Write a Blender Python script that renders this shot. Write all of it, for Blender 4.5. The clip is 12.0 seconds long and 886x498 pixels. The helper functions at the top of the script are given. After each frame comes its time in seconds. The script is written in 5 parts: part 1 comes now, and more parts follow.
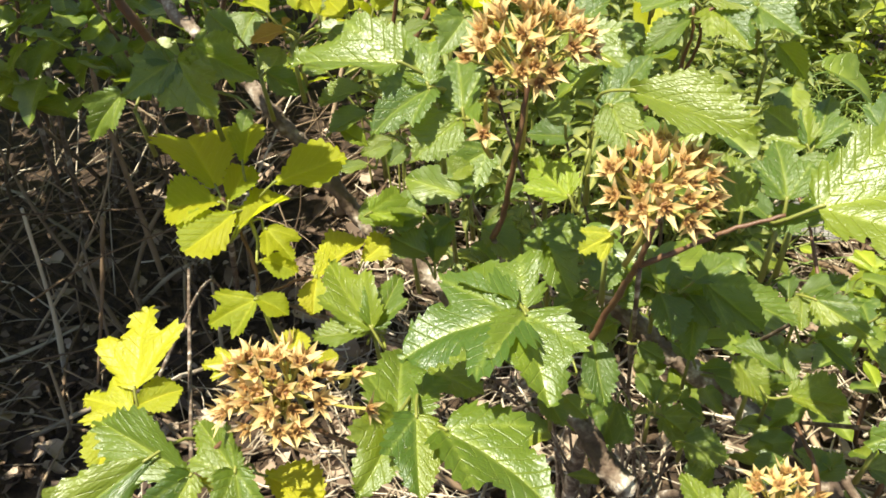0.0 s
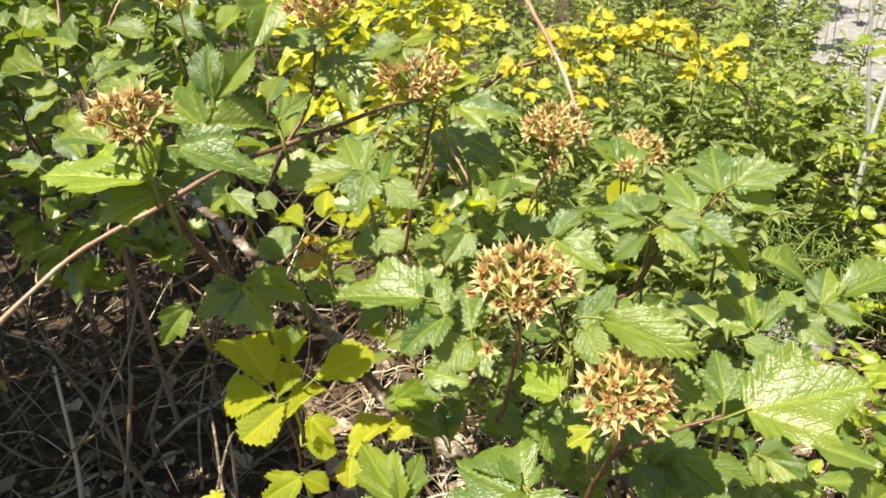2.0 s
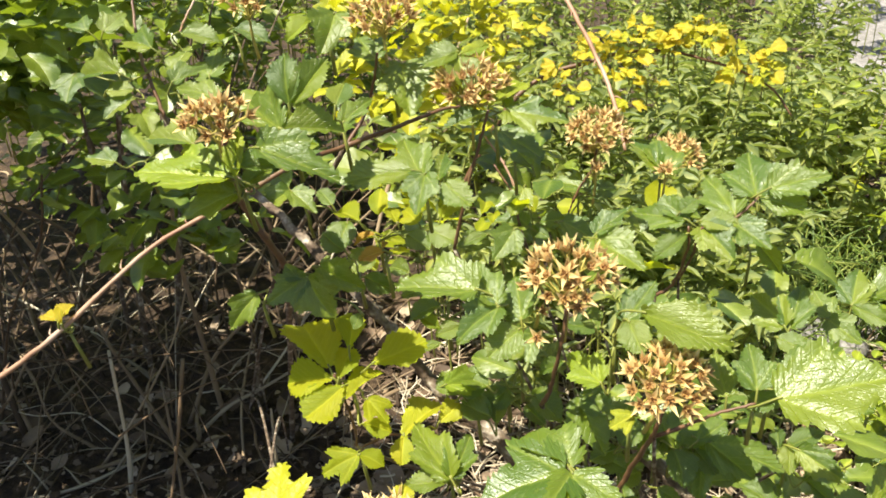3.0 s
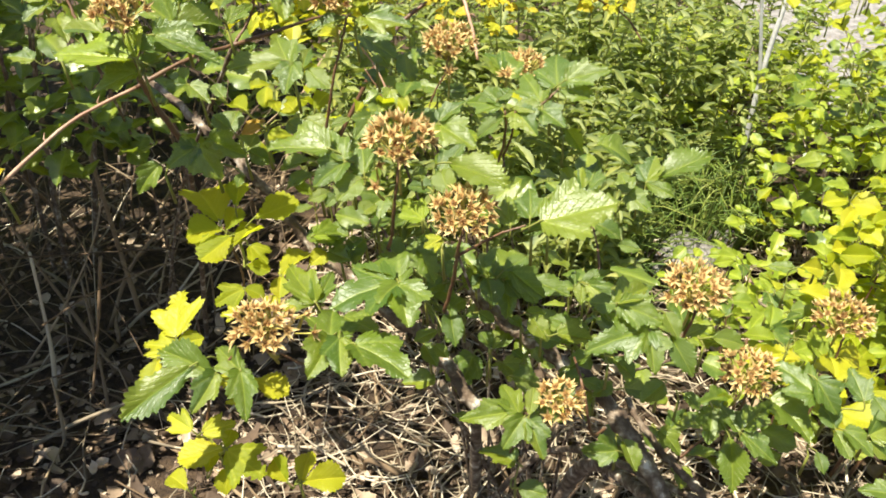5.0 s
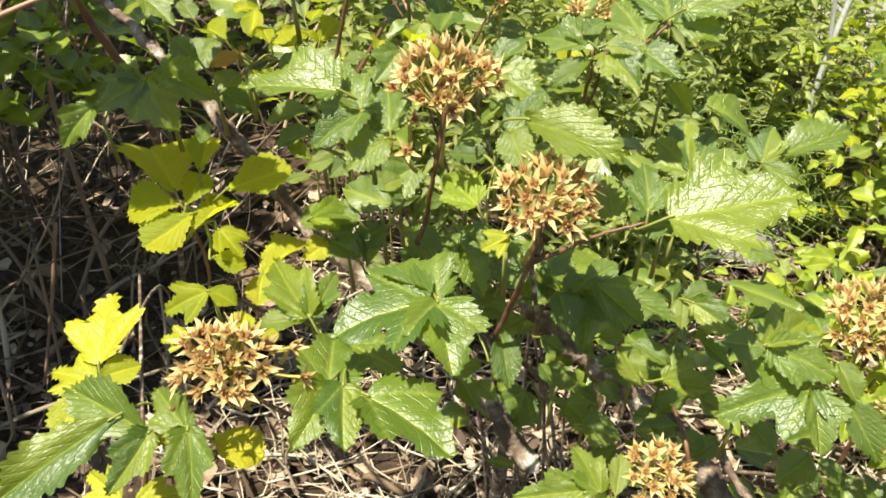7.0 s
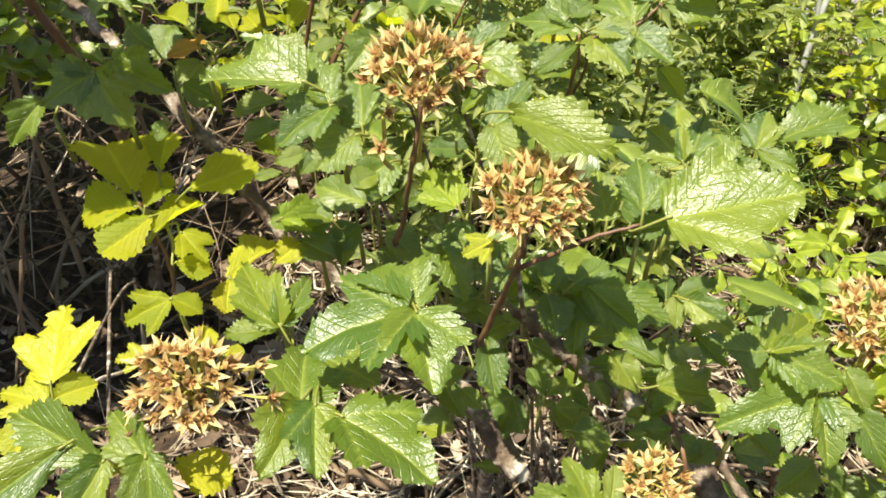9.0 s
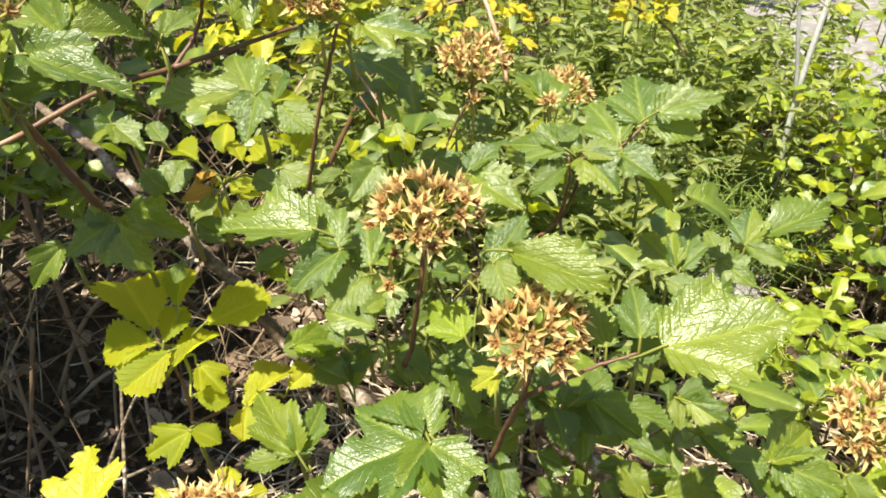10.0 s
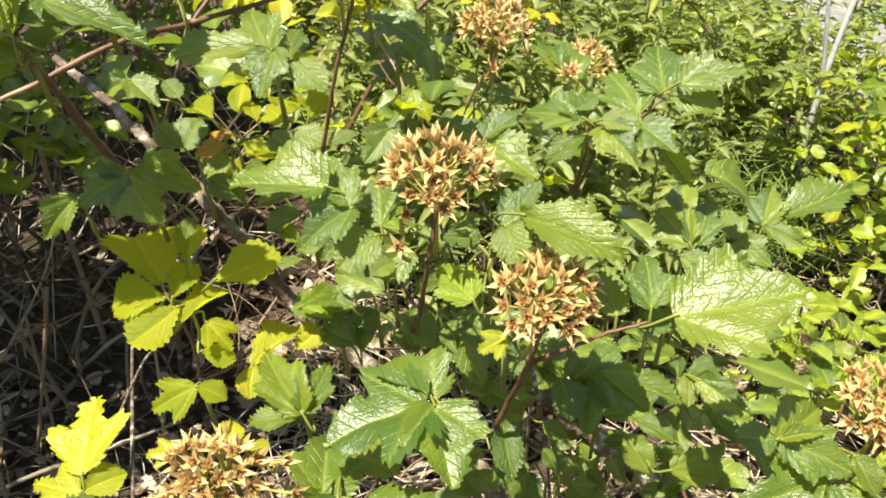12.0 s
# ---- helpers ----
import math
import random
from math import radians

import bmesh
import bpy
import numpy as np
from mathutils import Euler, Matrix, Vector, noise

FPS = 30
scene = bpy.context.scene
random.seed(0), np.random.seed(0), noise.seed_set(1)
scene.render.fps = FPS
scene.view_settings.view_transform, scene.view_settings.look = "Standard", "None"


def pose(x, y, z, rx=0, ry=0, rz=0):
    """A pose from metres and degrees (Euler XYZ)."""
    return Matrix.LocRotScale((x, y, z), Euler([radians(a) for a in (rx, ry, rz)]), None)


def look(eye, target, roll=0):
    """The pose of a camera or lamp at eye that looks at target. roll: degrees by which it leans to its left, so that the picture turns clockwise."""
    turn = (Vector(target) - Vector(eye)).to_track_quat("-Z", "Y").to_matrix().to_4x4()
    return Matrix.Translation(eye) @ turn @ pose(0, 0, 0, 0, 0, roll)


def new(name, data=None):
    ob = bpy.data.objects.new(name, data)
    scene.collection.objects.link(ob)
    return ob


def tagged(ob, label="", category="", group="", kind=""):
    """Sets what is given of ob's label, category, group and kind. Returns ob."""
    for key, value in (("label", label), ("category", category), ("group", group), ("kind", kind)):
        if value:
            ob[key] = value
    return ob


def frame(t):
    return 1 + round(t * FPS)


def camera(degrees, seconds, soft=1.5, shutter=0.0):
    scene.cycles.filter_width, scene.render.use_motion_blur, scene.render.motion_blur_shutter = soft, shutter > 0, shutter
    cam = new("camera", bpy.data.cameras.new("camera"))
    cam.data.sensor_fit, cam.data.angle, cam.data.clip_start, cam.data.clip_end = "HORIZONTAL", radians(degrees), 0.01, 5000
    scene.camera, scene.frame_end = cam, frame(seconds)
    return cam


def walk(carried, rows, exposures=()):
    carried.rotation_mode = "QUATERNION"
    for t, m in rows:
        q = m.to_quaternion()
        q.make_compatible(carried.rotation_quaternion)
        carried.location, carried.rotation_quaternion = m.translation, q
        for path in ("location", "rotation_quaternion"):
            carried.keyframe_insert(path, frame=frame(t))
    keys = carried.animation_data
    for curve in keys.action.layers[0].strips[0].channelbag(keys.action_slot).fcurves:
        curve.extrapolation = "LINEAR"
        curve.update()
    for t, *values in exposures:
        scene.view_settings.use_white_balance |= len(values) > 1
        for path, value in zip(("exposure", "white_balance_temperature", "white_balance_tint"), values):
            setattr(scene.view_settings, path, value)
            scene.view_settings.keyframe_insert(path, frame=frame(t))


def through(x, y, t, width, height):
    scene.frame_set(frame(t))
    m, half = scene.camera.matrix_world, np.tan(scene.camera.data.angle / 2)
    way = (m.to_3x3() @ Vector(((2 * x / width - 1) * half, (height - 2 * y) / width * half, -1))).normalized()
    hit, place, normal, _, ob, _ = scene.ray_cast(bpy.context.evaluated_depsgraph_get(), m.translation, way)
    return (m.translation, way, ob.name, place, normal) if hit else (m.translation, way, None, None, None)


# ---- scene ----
cam = camera(57.5, 12.0, soft=1.8)
PATH = [
    (0, (0.043, 0.026, 1.021), (-0.043, 1.624, -0.179), -0.7),
    (0.5, (0.054, 0.031, 1.041), (-0.028, 1.681, -0.088), -1.0),
    (1, (0.056, 0.018, 1.07), (-0.02, 1.721, 0.023), -2.1),
    (1.5, (0.041, -0.002, 1.093), (-0.03, 1.732, 0.099), -2.0),
    (2, (0.037, -0.023, 1.105), (-0.034, 1.728, 0.141), -2.1),
    (2.5, (0.032, -0.039, 1.115), (-0.056, 1.707, 0.144), -2.7),
    (3, (0.025, -0.054, 1.122), (-0.118, 1.689, 0.152), -2.2),
    (3.5, (0.041, -0.066, 1.119), (-0.049, 1.67, 0.13), -1.9),
    (3.7, (0.056, -0.074, 1.118), (0.025, 1.654, 0.112), -1.9),
    (5.3, (0.098, -0.209, 1.152), (0.134, 1.464, 0.057), 0.7),
    (5.5, (0.116, -0.203, 1.156), (0.156, 1.47, 0.06), -0.9),
    (6, (0.113, -0.108, 1.123), (0.152, 1.513, -0.048), -0.2),
    (6.5, (0.07, -0.087, 1.107), (0.041, 1.57, -0.013), -0.2),
    (7, (0.056, -0.028, 1.048), (0.093, 1.606, -0.104), 3.2),
    (7.2, (0.066, -0.01, 1.028), (0.141, 1.618, -0.132), 3.7),
    (8.8, (0.062, 0.01, 1.042), (0.15, 1.599, -0.17), 3.8),
    (9, (0.059, 0.001, 1.04), (0.134, 1.608, -0.149), 3.1),
    (9.5, (0.06, -0.002, 1.053), (0.121, 1.633, -0.097), 1.1),
    (10, (0.055, 0.002, 1.075), (0.132, 1.699, 0.02), 0.3),
    (10.5, (0.064, -0.002, 1.08), (0.163, 1.709, 0.049), 0.8),
    (11, (0.057, 0.0, 1.069), (0.138, 1.692, 0.004), 1.7),
    (11.5, (0.062, 0.006, 1.063), (0.13, 1.681, -0.028), 1.8),
    (12, (0.057, 0.001, 1.066), (0.096, 1.673, -0.03), 1.7),
]
walk(cam, [(t, look(eye, target, roll)) for t, eye, target, roll in PATH])

# ---- light ----
SUN_TO = Vector((-0.27, -0.21, 0.92)).normalized()
world = bpy.data.worlds.new("world")
scene.world = world
world.use_nodes = True
wn = world.node_tree
sky = wn.nodes.new("ShaderNodeTexSky")
sky.sky_type = "NISHITA"
sky.sun_disc = False
sky.sun_elevation = math.asin(SUN_TO.z)
sky.sun_rotation = math.atan2(SUN_TO.x, SUN_TO.y)
wn.links.new(sky.outputs["Color"], wn.nodes["Background"].inputs["Color"])
wn.nodes["Background"].inputs["Strength"].default_value = 0.066
sun = new("sun", bpy.data.lights.new("sun", "SUN"))
sun.data.energy = 5.0
sun.data.angle = radians(0.55)
sun.data.color = (1.0, 0.945, 0.80)
sun.rotation_mode = "QUATERNION"
sun.rotation_quaternion = SUN_TO.to_track_quat("Z", "Y")
sun.location = (0, 0, 5)
scene.view_settings.exposure = 1.255

# ---- materials ----


def ramp(nt, fac, stops):
    node = nt.nodes.new("ShaderNodeValToRGB")
    cr = node.color_ramp
    while len(cr.elements) < len(stops):
        cr.elements.new(0.5)
    for el, (p, c) in zip(cr.elements, stops):
        el.position, el.color = p, (*c, 1)
    nt.links.new(fac, node.inputs["Fac"])
    return node.outputs["Color"]


def noise_tex(nt, scale, detail=4, rough=0.55, space="Object"):
    co = nt.nodes.new("ShaderNodeTexCoord")
    n = nt.nodes.new("ShaderNodeTexNoise")
    n.inputs["Scale"].default_value = scale
    n.inputs["Detail"].default_value = detail
    n.inputs["Roughness"].default_value = rough
    nt.links.new(co.outputs[space], n.inputs["Vector"])
    return n.outputs["Fac"]


def math_node(nt, op, a, b=None):
    m = nt.nodes.new("ShaderNodeMath")
    m.operation = op
    for i, v in enumerate((a, b)):
        if v is None:
            continue
        if isinstance(v, (int, float)):
            m.inputs[i].default_value = v
        else:
            nt.links.new(v, m.inputs[i])
    return m.outputs[0]


def mix_rgb(nt, fac, a, b, mode="MIX"):
    m = nt.nodes.new("ShaderNodeMix")
    m.data_type, m.blend_type = "RGBA", mode
    for sock, v in ((m.inputs[0], fac), (m.inputs[6], a), (m.inputs[7], b)):
        if isinstance(v, (int, float)):
            sock.default_value = v
        elif isinstance(v, tuple):
            sock.default_value = (*v, 1)
        else:
            nt.links.new(v, sock)
    return m.outputs[2]


def piece_random(nt):
    """A number that differs from object to object and from loose piece to loose piece."""
    ob = nt.nodes.new("ShaderNodeObjectInfo").outputs["Random"]
    isl = nt.nodes.new("ShaderNodeNewGeometry").outputs["Random Per Island"]
    return math_node(nt, "FRACT", math_node(nt, "ADD", ob, isl))


def bump(nt, height, strength, distance):
    b = nt.nodes.new("ShaderNodeBump")
    b.inputs["Strength"].default_value = strength
    b.inputs["Distance"].default_value = distance
    nt.links.new(height, b.inputs["Height"])
    return b.outputs["Normal"]


def attr(nt, name):
    a = nt.nodes.new("ShaderNodeAttribute")
    a.attribute_name = name
    return a.outputs["Fac"]


def net(nt, scale):
    """Height of the small cushions between the finest veins, 0 in their joints."""
    tc = nt.nodes.new("ShaderNodeTexCoord")
    v = nt.nodes.new("ShaderNodeTexVoronoi")
    v.feature = "DISTANCE_TO_EDGE"
    v.inputs["Scale"].default_value = scale
    nt.links.new(tc.outputs["Object"], v.inputs["Vector"])
    return math_node(nt, "MINIMUM", math_node(nt, "MULTIPLY", v.outputs["Distance"], 5.0), 1.0)


def leaf_material(name, stops, through, share, rough, spots, spot_share=0.62, gloss=0.64, ior=1.45):
    """A leaf: body colour by piece, pale veins, mottling, gloss and light shining through."""
    mat = bpy.data.materials.new(name)
    mat.use_nodes = True
    nt = mat.node_tree
    p = nt.nodes["Principled BSDF"]
    body = ramp(nt, piece_random(nt), stops)
    mott = noise_tex(nt, 3.5, 5, 0.6)
    body = mix_rgb(nt, math_node(nt, "MULTIPLY", mott, 0.45), body, tuple(0.72 * c for c in stops[0][1]))
    fine = noise_tex(nt, 26.0, 4, 0.65)
    speck = ramp(nt, fine, [(0.0, (0, 0, 0)), (spot_share, (0, 0, 0)), (spot_share + 0.1, (1, 1, 1)), (1.0, (1, 1, 1))])
    body = mix_rgb(nt, math_node(nt, "MULTIPLY", speck, 0.35), body, spots)
    wander = math_node(nt, "MULTIPLY", math_node(nt, "SUBTRACT", noise_tex(nt, 3.0, 2), 0.5), 0.07)
    swing = math_node(nt, "ABSOLUTE", math_node(nt, "SINE", math_node(nt, "MULTIPLY", math_node(nt, "ADD", attr(nt, "along"), wander), math.pi)))
    rib = math_node(nt, "POWER", math_node(nt, "MINIMUM", math_node(nt, "DIVIDE", swing, 0.24), 1.0), 0.6)
    line = math_node(nt, "SUBTRACT", 1.0, math_node(nt, "MINIMUM", math_node(nt, "DIVIDE", swing, 0.14), 1.0))
    vein = math_node(nt, "MAXIMUM", attr(nt, "vein"), line)
    body = mix_rgb(nt, math_node(nt, "MULTIPLY", vein, 0.38), body, tuple(min(1.0, 1.7 * c + 0.06) for c in stops[-1][1]))
    nt.links.new(body, p.inputs["Base Color"])
    p.inputs["Specular IOR Level"].default_value = gloss
    p.inputs["IOR"].default_value = ior
    r = math_node(nt, "ADD", math_node(nt, "MULTIPLY", fine, 0.22), rough - 0.1)
    nt.links.new(r, p.inputs["Roughness"])
    wav = math_node(nt, "ADD", math_node(nt, "MULTIPLY", attr(nt, "across"), 62.0), math_node(nt, "MULTIPLY", noise_tex(nt, 9.0, 3), 7.0))
    rung = math_node(nt, "MULTIPLY", math_node(nt, "POWER", math_node(nt, "ABSOLUTE", math_node(nt, "SINE", wav)), 0.6), math_node(nt, "MULTIPLY", rib, 0.2))
    relief = math_node(nt, "ADD", math_node(nt, "ADD", math_node(nt, "MULTIPLY", rib, 0.52), rung), math_node(nt, "MULTIPLY", noise_tex(nt, 30.0, 4, 0.6), 0.35))
    relief = math_node(nt, "ADD", relief, math_node(nt, "MULTIPLY", net(nt, 20.0), 0.20))
    nrm = bump(nt, relief, 0.8, 0.00055)
    nt.links.new(nrm, p.inputs["Normal"])
    tr = nt.nodes.new("ShaderNodeBsdfTranslucent")
    nt.links.new(mix_rgb(nt, 0.75, body, through), tr.inputs["Color"])
    mix = nt.nodes.new("ShaderNodeMixShader")
    mix.inputs[0].default_value = share
    nt.links.new(p.outputs[0], mix.inputs[1])
    nt.links.new(tr.outputs[0], mix.inputs[2])
    nt.links.new(mix.outputs[0], nt.nodes["Material Output"].inputs["Surface"])
    return mat


def plain_material(name, stops, scale, rough=0.8, bump_strength=0.5, bump_dist=0.002, by_piece=0.0, space="Object", detail=6):
    mat = bpy.data.materials.new(name)
    mat.use_nodes = True
    nt = mat.node_tree
    p = nt.nodes["Principled BSDF"]
    n1 = noise_tex(nt, scale, detail, 0.62, space)
    fac = n1
    if by_piece:
        fac = math_node(nt, "ADD", math_node(nt, "MULTIPLY", n1, 1 - by_piece), math_node(nt, "MULTIPLY", piece_random(nt), by_piece))
    col = ramp(nt, fac, stops)
    nt.links.new(col, p.inputs["Base Color"])
    p.inputs["Roughness"].default_value = rough
    n2 = noise_tex(nt, scale * 5, 4, 0.6, space)
    nt.links.new(bump(nt, n2, bump_strength, bump_dist), p.inputs["Normal"])
    return mat


GREEN = leaf_material("green_leaf", [(0.0, (0.064, 0.122, 0.013)), (0.5, (0.128, 0.188, 0.014)), (1.0, (0.225, 0.265, 0.016))],
                      (0.36, 0.47, 0.02), 0.36, 0.38, (0.15, 0.21, 0.035), gloss=0.9, ior=1.5)
LIME = leaf_material("lime_leaf", [(0.0, (0.18, 0.26, 0.022)), (0.5, (0.25, 0.32, 0.020)), (1.0, (0.35, 0.39, 0.024))],
                     (0.48, 0.55, 0.02), 0.4, 0.4, (0.33, 0.36, 0.05))
YELLOW = leaf_material("yellow_leaf", [(0.0, (0.32, 0.36, 0.014)), (0.45, (0.43, 0.43, 0.014)), (1.0, (0.54, 0.49, 0.02))],
                       (0.62, 0.60, 0.01), 0.42, 0.45, (0.50, 0.44, 0.03), gloss=0.6)
OLIVE = leaf_material("yellowing_leaf", [(0.0, (0.25, 0.31, 0.012)), (0.5, (0.34, 0.37, 0.012)), (1.0, (0.44, 0.43, 0.012))],
                      (0.72, 0.80, 0.02), 0.55, 0.5, (0.42, 0.34, 0.02), gloss=0.4)
RUST = leaf_material("rusty_leaf", [(0.0, (0.40, 0.20, 0.03)), (0.5, (0.50, 0.27, 0.03)), (1.0, (0.50, 0.36, 0.04))],
                     (0.62, 0.36, 0.03), 0.35, 0.55, (0.28, 0.12, 0.03))
LANCE = leaf_material("narrow_leaf", [(0.0, (0.085, 0.135, 0.055)), (0.5, (0.15, 0.205, 0.085)), (0.85, (0.26, 0.30, 0.10)), (1.0, (0.42, 0.41, 0.08))],
                      (0.40, 0.50, 0.06), 0.40, 0.5, (0.28, 0.32, 0.08), gloss=0.5)
GOLD = leaf_material("golden_leaf", [(0.0, (0.46, 0.40, 0.02)), (0.5, (0.58, 0.47, 0.02)), (1.0, (0.66, 0.50, 0.04))],
                     (0.86, 0.72, 0.03), 0.45, 0.45, (0.60, 0.44, 0.03), gloss=0.6)
KINDS = {"g": GREEN, "l": LIME, "y": YELLOW, "o": OLIVE, "b": RUST, "a": GOLD}
RED_STEM = plain_material("red_brown_twig", [(0.2, (0.07, 0.032, 0.014)), (0.5, (0.125, 0.060, 0.028)), (0.8, (0.21, 0.125, 0.06))], 60, 0.5, 0.4, 0.001)
GREEN_STEM = plain_material("green_stalk", [(0.2, (0.14, 0.17, 0.03)), (0.8, (0.26, 0.25, 0.05))], 50, 0.5, 0.3, 0.001)
CANE = plain_material("tan_cane", [(0.25, (0.20, 0.085, 0.04)), (0.5, (0.34, 0.20, 0.12)), (0.75, (0.46, 0.36, 0.28))], 26, 0.55, 0.5, 0.001)
WOOD = plain_material("grey_bark", [(0.3, (0.055, 0.034, 0.019)), (0.48, (0.12, 0.080, 0.050)), (0.58, (0.24, 0.185, 0.13)), (0.68, (0.56, 0.50, 0.41))], 70, 0.85, 0.8, 0.002)
DRY = plain_material("dry_twig", [(0.2, (0.045, 0.026, 0.012)), (0.5, (0.13, 0.082, 0.042)), (0.85, (0.38, 0.28, 0.17))], 18, 0.85, 0.5, 0.001, 0.6)
LITTER = plain_material("dry_leaf_litter", [(0.15, (0.052, 0.032, 0.019)), (0.42, (0.13, 0.084, 0.050)), (0.62, (0.26, 0.185, 0.120)), (0.92, (0.54, 0.43, 0.31))], 60, 0.8, 0.4, 0.001, 0.7)
STRAW = plain_material("dry_straw", [(0.1, (0.12, 0.090, 0.058)), (0.5, (0.30, 0.24, 0.155)), (0.9, (0.64, 0.55, 0.41))], 18, 0.7, 0.3, 0.001, 0.75)
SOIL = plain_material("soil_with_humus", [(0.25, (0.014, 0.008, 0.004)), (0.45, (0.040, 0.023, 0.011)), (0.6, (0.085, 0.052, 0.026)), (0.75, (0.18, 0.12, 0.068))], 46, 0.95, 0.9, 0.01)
GRAVEL = plain_material("pale_gravel", [(0.25, (0.15, 0.137, 0.124)), (0.5, (0.26, 0.24, 0.223)), (0.75, (0.40, 0.378, 0.358))], 34, 0.9, 0.9, 0.01)
PALE_BARK = plain_material("pale_bark", [(0.3, (0.34, 0.33, 0.31)), (0.6, (0.52, 0.51, 0.49)), (0.8, (0.66, 0.65, 0.62))], 30, 0.8, 0.5, 0.002)
STALK = plain_material("yellow_stalk", [(0.2, (0.26, 0.24, 0.04)), (0.5, (0.40, 0.34, 0.07)), (0.8, (0.52, 0.38, 0.13))], 90, 0.6, 0.3, 0.001)
GRASS = plain_material("grass_blade", [(0.2, (0.07, 0.12, 0.02)), (0.6, (0.14, 0.20, 0.03)), (0.9, (0.26, 0.28, 0.06))], 12, 0.5, 0.1, 0.001, 0.7)

CAPSULE = bpy.data.materials.new("dried_seed_capsule")
CAPSULE.use_nodes = True
_nt = CAPSULE.node_tree
_p = _nt.nodes["Principled BSDF"]
_t = math_node(_nt, "ADD", attr(_nt, "tip"), math_node(_nt, "MULTIPLY", math_node(_nt, "SUBTRACT", noise_tex(_nt, 260.0, 3), 0.5), 0.5))
_c = ramp(_nt, _t, [(0.05, (0.27, 0.12, 0.04)), (0.28, (0.46, 0.26, 0.085)), (0.5, (0.64, 0.41, 0.15)), (0.95, (0.80, 0.61, 0.29))])
_c = mix_rgb(_nt, math_node(_nt, "MULTIPLY", piece_random(_nt), 0.35), _c, (0.55, 0.40, 0.10))
_nt.links.new(_c, _p.inputs["Base Color"])
_p.inputs["Roughness"].default_value = 0.6
_nt.links.new(bump(_nt, noise_tex(_nt, 700.0, 3), 0.4, 0.0006), _p.inputs["Normal"])
_tr = _nt.nodes.new("ShaderNodeBsdfTranslucent")
_nt.links.new(_c, _tr.inputs["Color"])
_mx = _nt.nodes.new("ShaderNodeMixShader")
_mx.inputs[0].default_value = 0.28
_nt.links.new(_p.outputs[0], _mx.inputs[1])
_nt.links.new(_tr.outputs[0], _mx.inputs[2])
_nt.links.new(_mx.outputs[0], _nt.nodes["Material Output"].inputs["Surface"])

# ---- mesh builders ----
UP = Vector((0, 0, 1))


def mesh_object(name, verts, faces, mats, parent=None, label="", slots=None, fields=None, smooth=True):
    me = bpy.data.meshes.new(name)
    me.from_pydata(verts, [], faces)
    for m in mats:
        me.materials.append(m)
    if slots is not None:
        me.polygons.foreach_set("material_index", slots)
    if smooth:
        me.polygons.foreach_set("use_smooth", [True] * len(faces))
    for key, vals in (fields or {}).items():
        a = me.attributes.new(key, "FLOAT", "POINT")
        a.data.foreach_set("value", vals)
    me.update()
    ob = new(name, me)
    ob.parent = parent
    if label:
        tagged(ob, label=label)
    return ob


def thing(name, label, category, group="", kind=""):
    return tagged(new(name), label, category, group, kind)


def tube(verts, faces, pts, r0, r1, sides=6, knobs=0.0, rng=None, jag=0.0):
    """A tapered tube along points, closed at both ends."""
    pts = [Vector(p) for p in pts]
    start = len(verts)
    n = len(pts)
    ref = Vector((0.31, 0.17, 0.93))
    for i, p in enumerate(pts):
        d = (pts[min(i + 1, n - 1)] - pts[max(i - 1, 0)]).normalized()
        a = d.cross(ref)
        if a.length < 0.05:
            a = d.cross(Vector((1, 0, 0)))
        a.normalize()
        b = d.cross(a)
        r = r0 + (r1 - r0) * i / max(1, n - 1)
        if knobs and rng:
            r *= 1 + knobs * (rng.random() - 0.4)
        for k in range(sides):
            w = 2 * math.pi * k / sides
            rr = r * (1 + jag * noise.noise((k * 1.7, i * 0.55, r0 * 900))) if jag else r
            verts.append(tuple(p + (a * math.cos(w) + b * math.sin(w)) * rr))
    for i in range(n - 1):
        for k in range(sides):
            k2 = (k + 1) % sides
            faces.append((start + i * sides + k, start + i * sides + k2, start + (i + 1) * sides + k2, start + (i + 1) * sides + k))
    faces.append(tuple(start + k for k in reversed(range(sides))))
    faces.append(tuple(start + (n - 1) * sides + k for k in range(sides)))


def smooth_line(pts, steps):
    """A Catmull-Rom line through the points."""
    pts = [Vector(p) for p in pts]
    if len(pts) < 3:
        return [pts[0].lerp(pts[-1], i / steps) for i in range(steps + 1)]
    ext = [2 * pts[0] - pts[1]] + pts + [2 * pts[-1] - pts[-2]]
    out = []
    for i in range(1, len(ext) - 2):
        a, b, c, d = ext[i - 1:i + 3]
        for s in range(steps):
            t = s / steps
            out.append(0.5 * (2 * b + (c - a) * t + (2 * a - 5 * b + 4 * c - d) * t * t + (3 * b - a - 3 * c + d) * t ** 3))
    out.append(pts[-1])
    return out


OUTLINES = {
    "ovate": [(0, .03), (.06, .13), (.14, .27), (.25, .40), (.36, .475), (.47, .50), (.58, .475), (.68, .41), (.78, .31), (.87, .19), (.94, .09), (1, 0)],
    "round": [(0, .05), (.05, .20), (.12, .35), (.22, .46), (.34, .50), (.47, .49), (.60, .45), (.72, .37), (.82, .28), (.91, .17), (.97, .08), (1, 0)],
    "obovate": [(0, .05), (.08, .13), (.18, .25), (.30, .37), (.43, .46), (.56, .50), (.68, .48), (.79, .40), (.88, .29), (.95, .16), (1, 0)],
    "lance": [(0, .05), (.15, .25), (.35, .48), (.5, .5), (.7, .36), (.88, .15), (1, 0)],
}
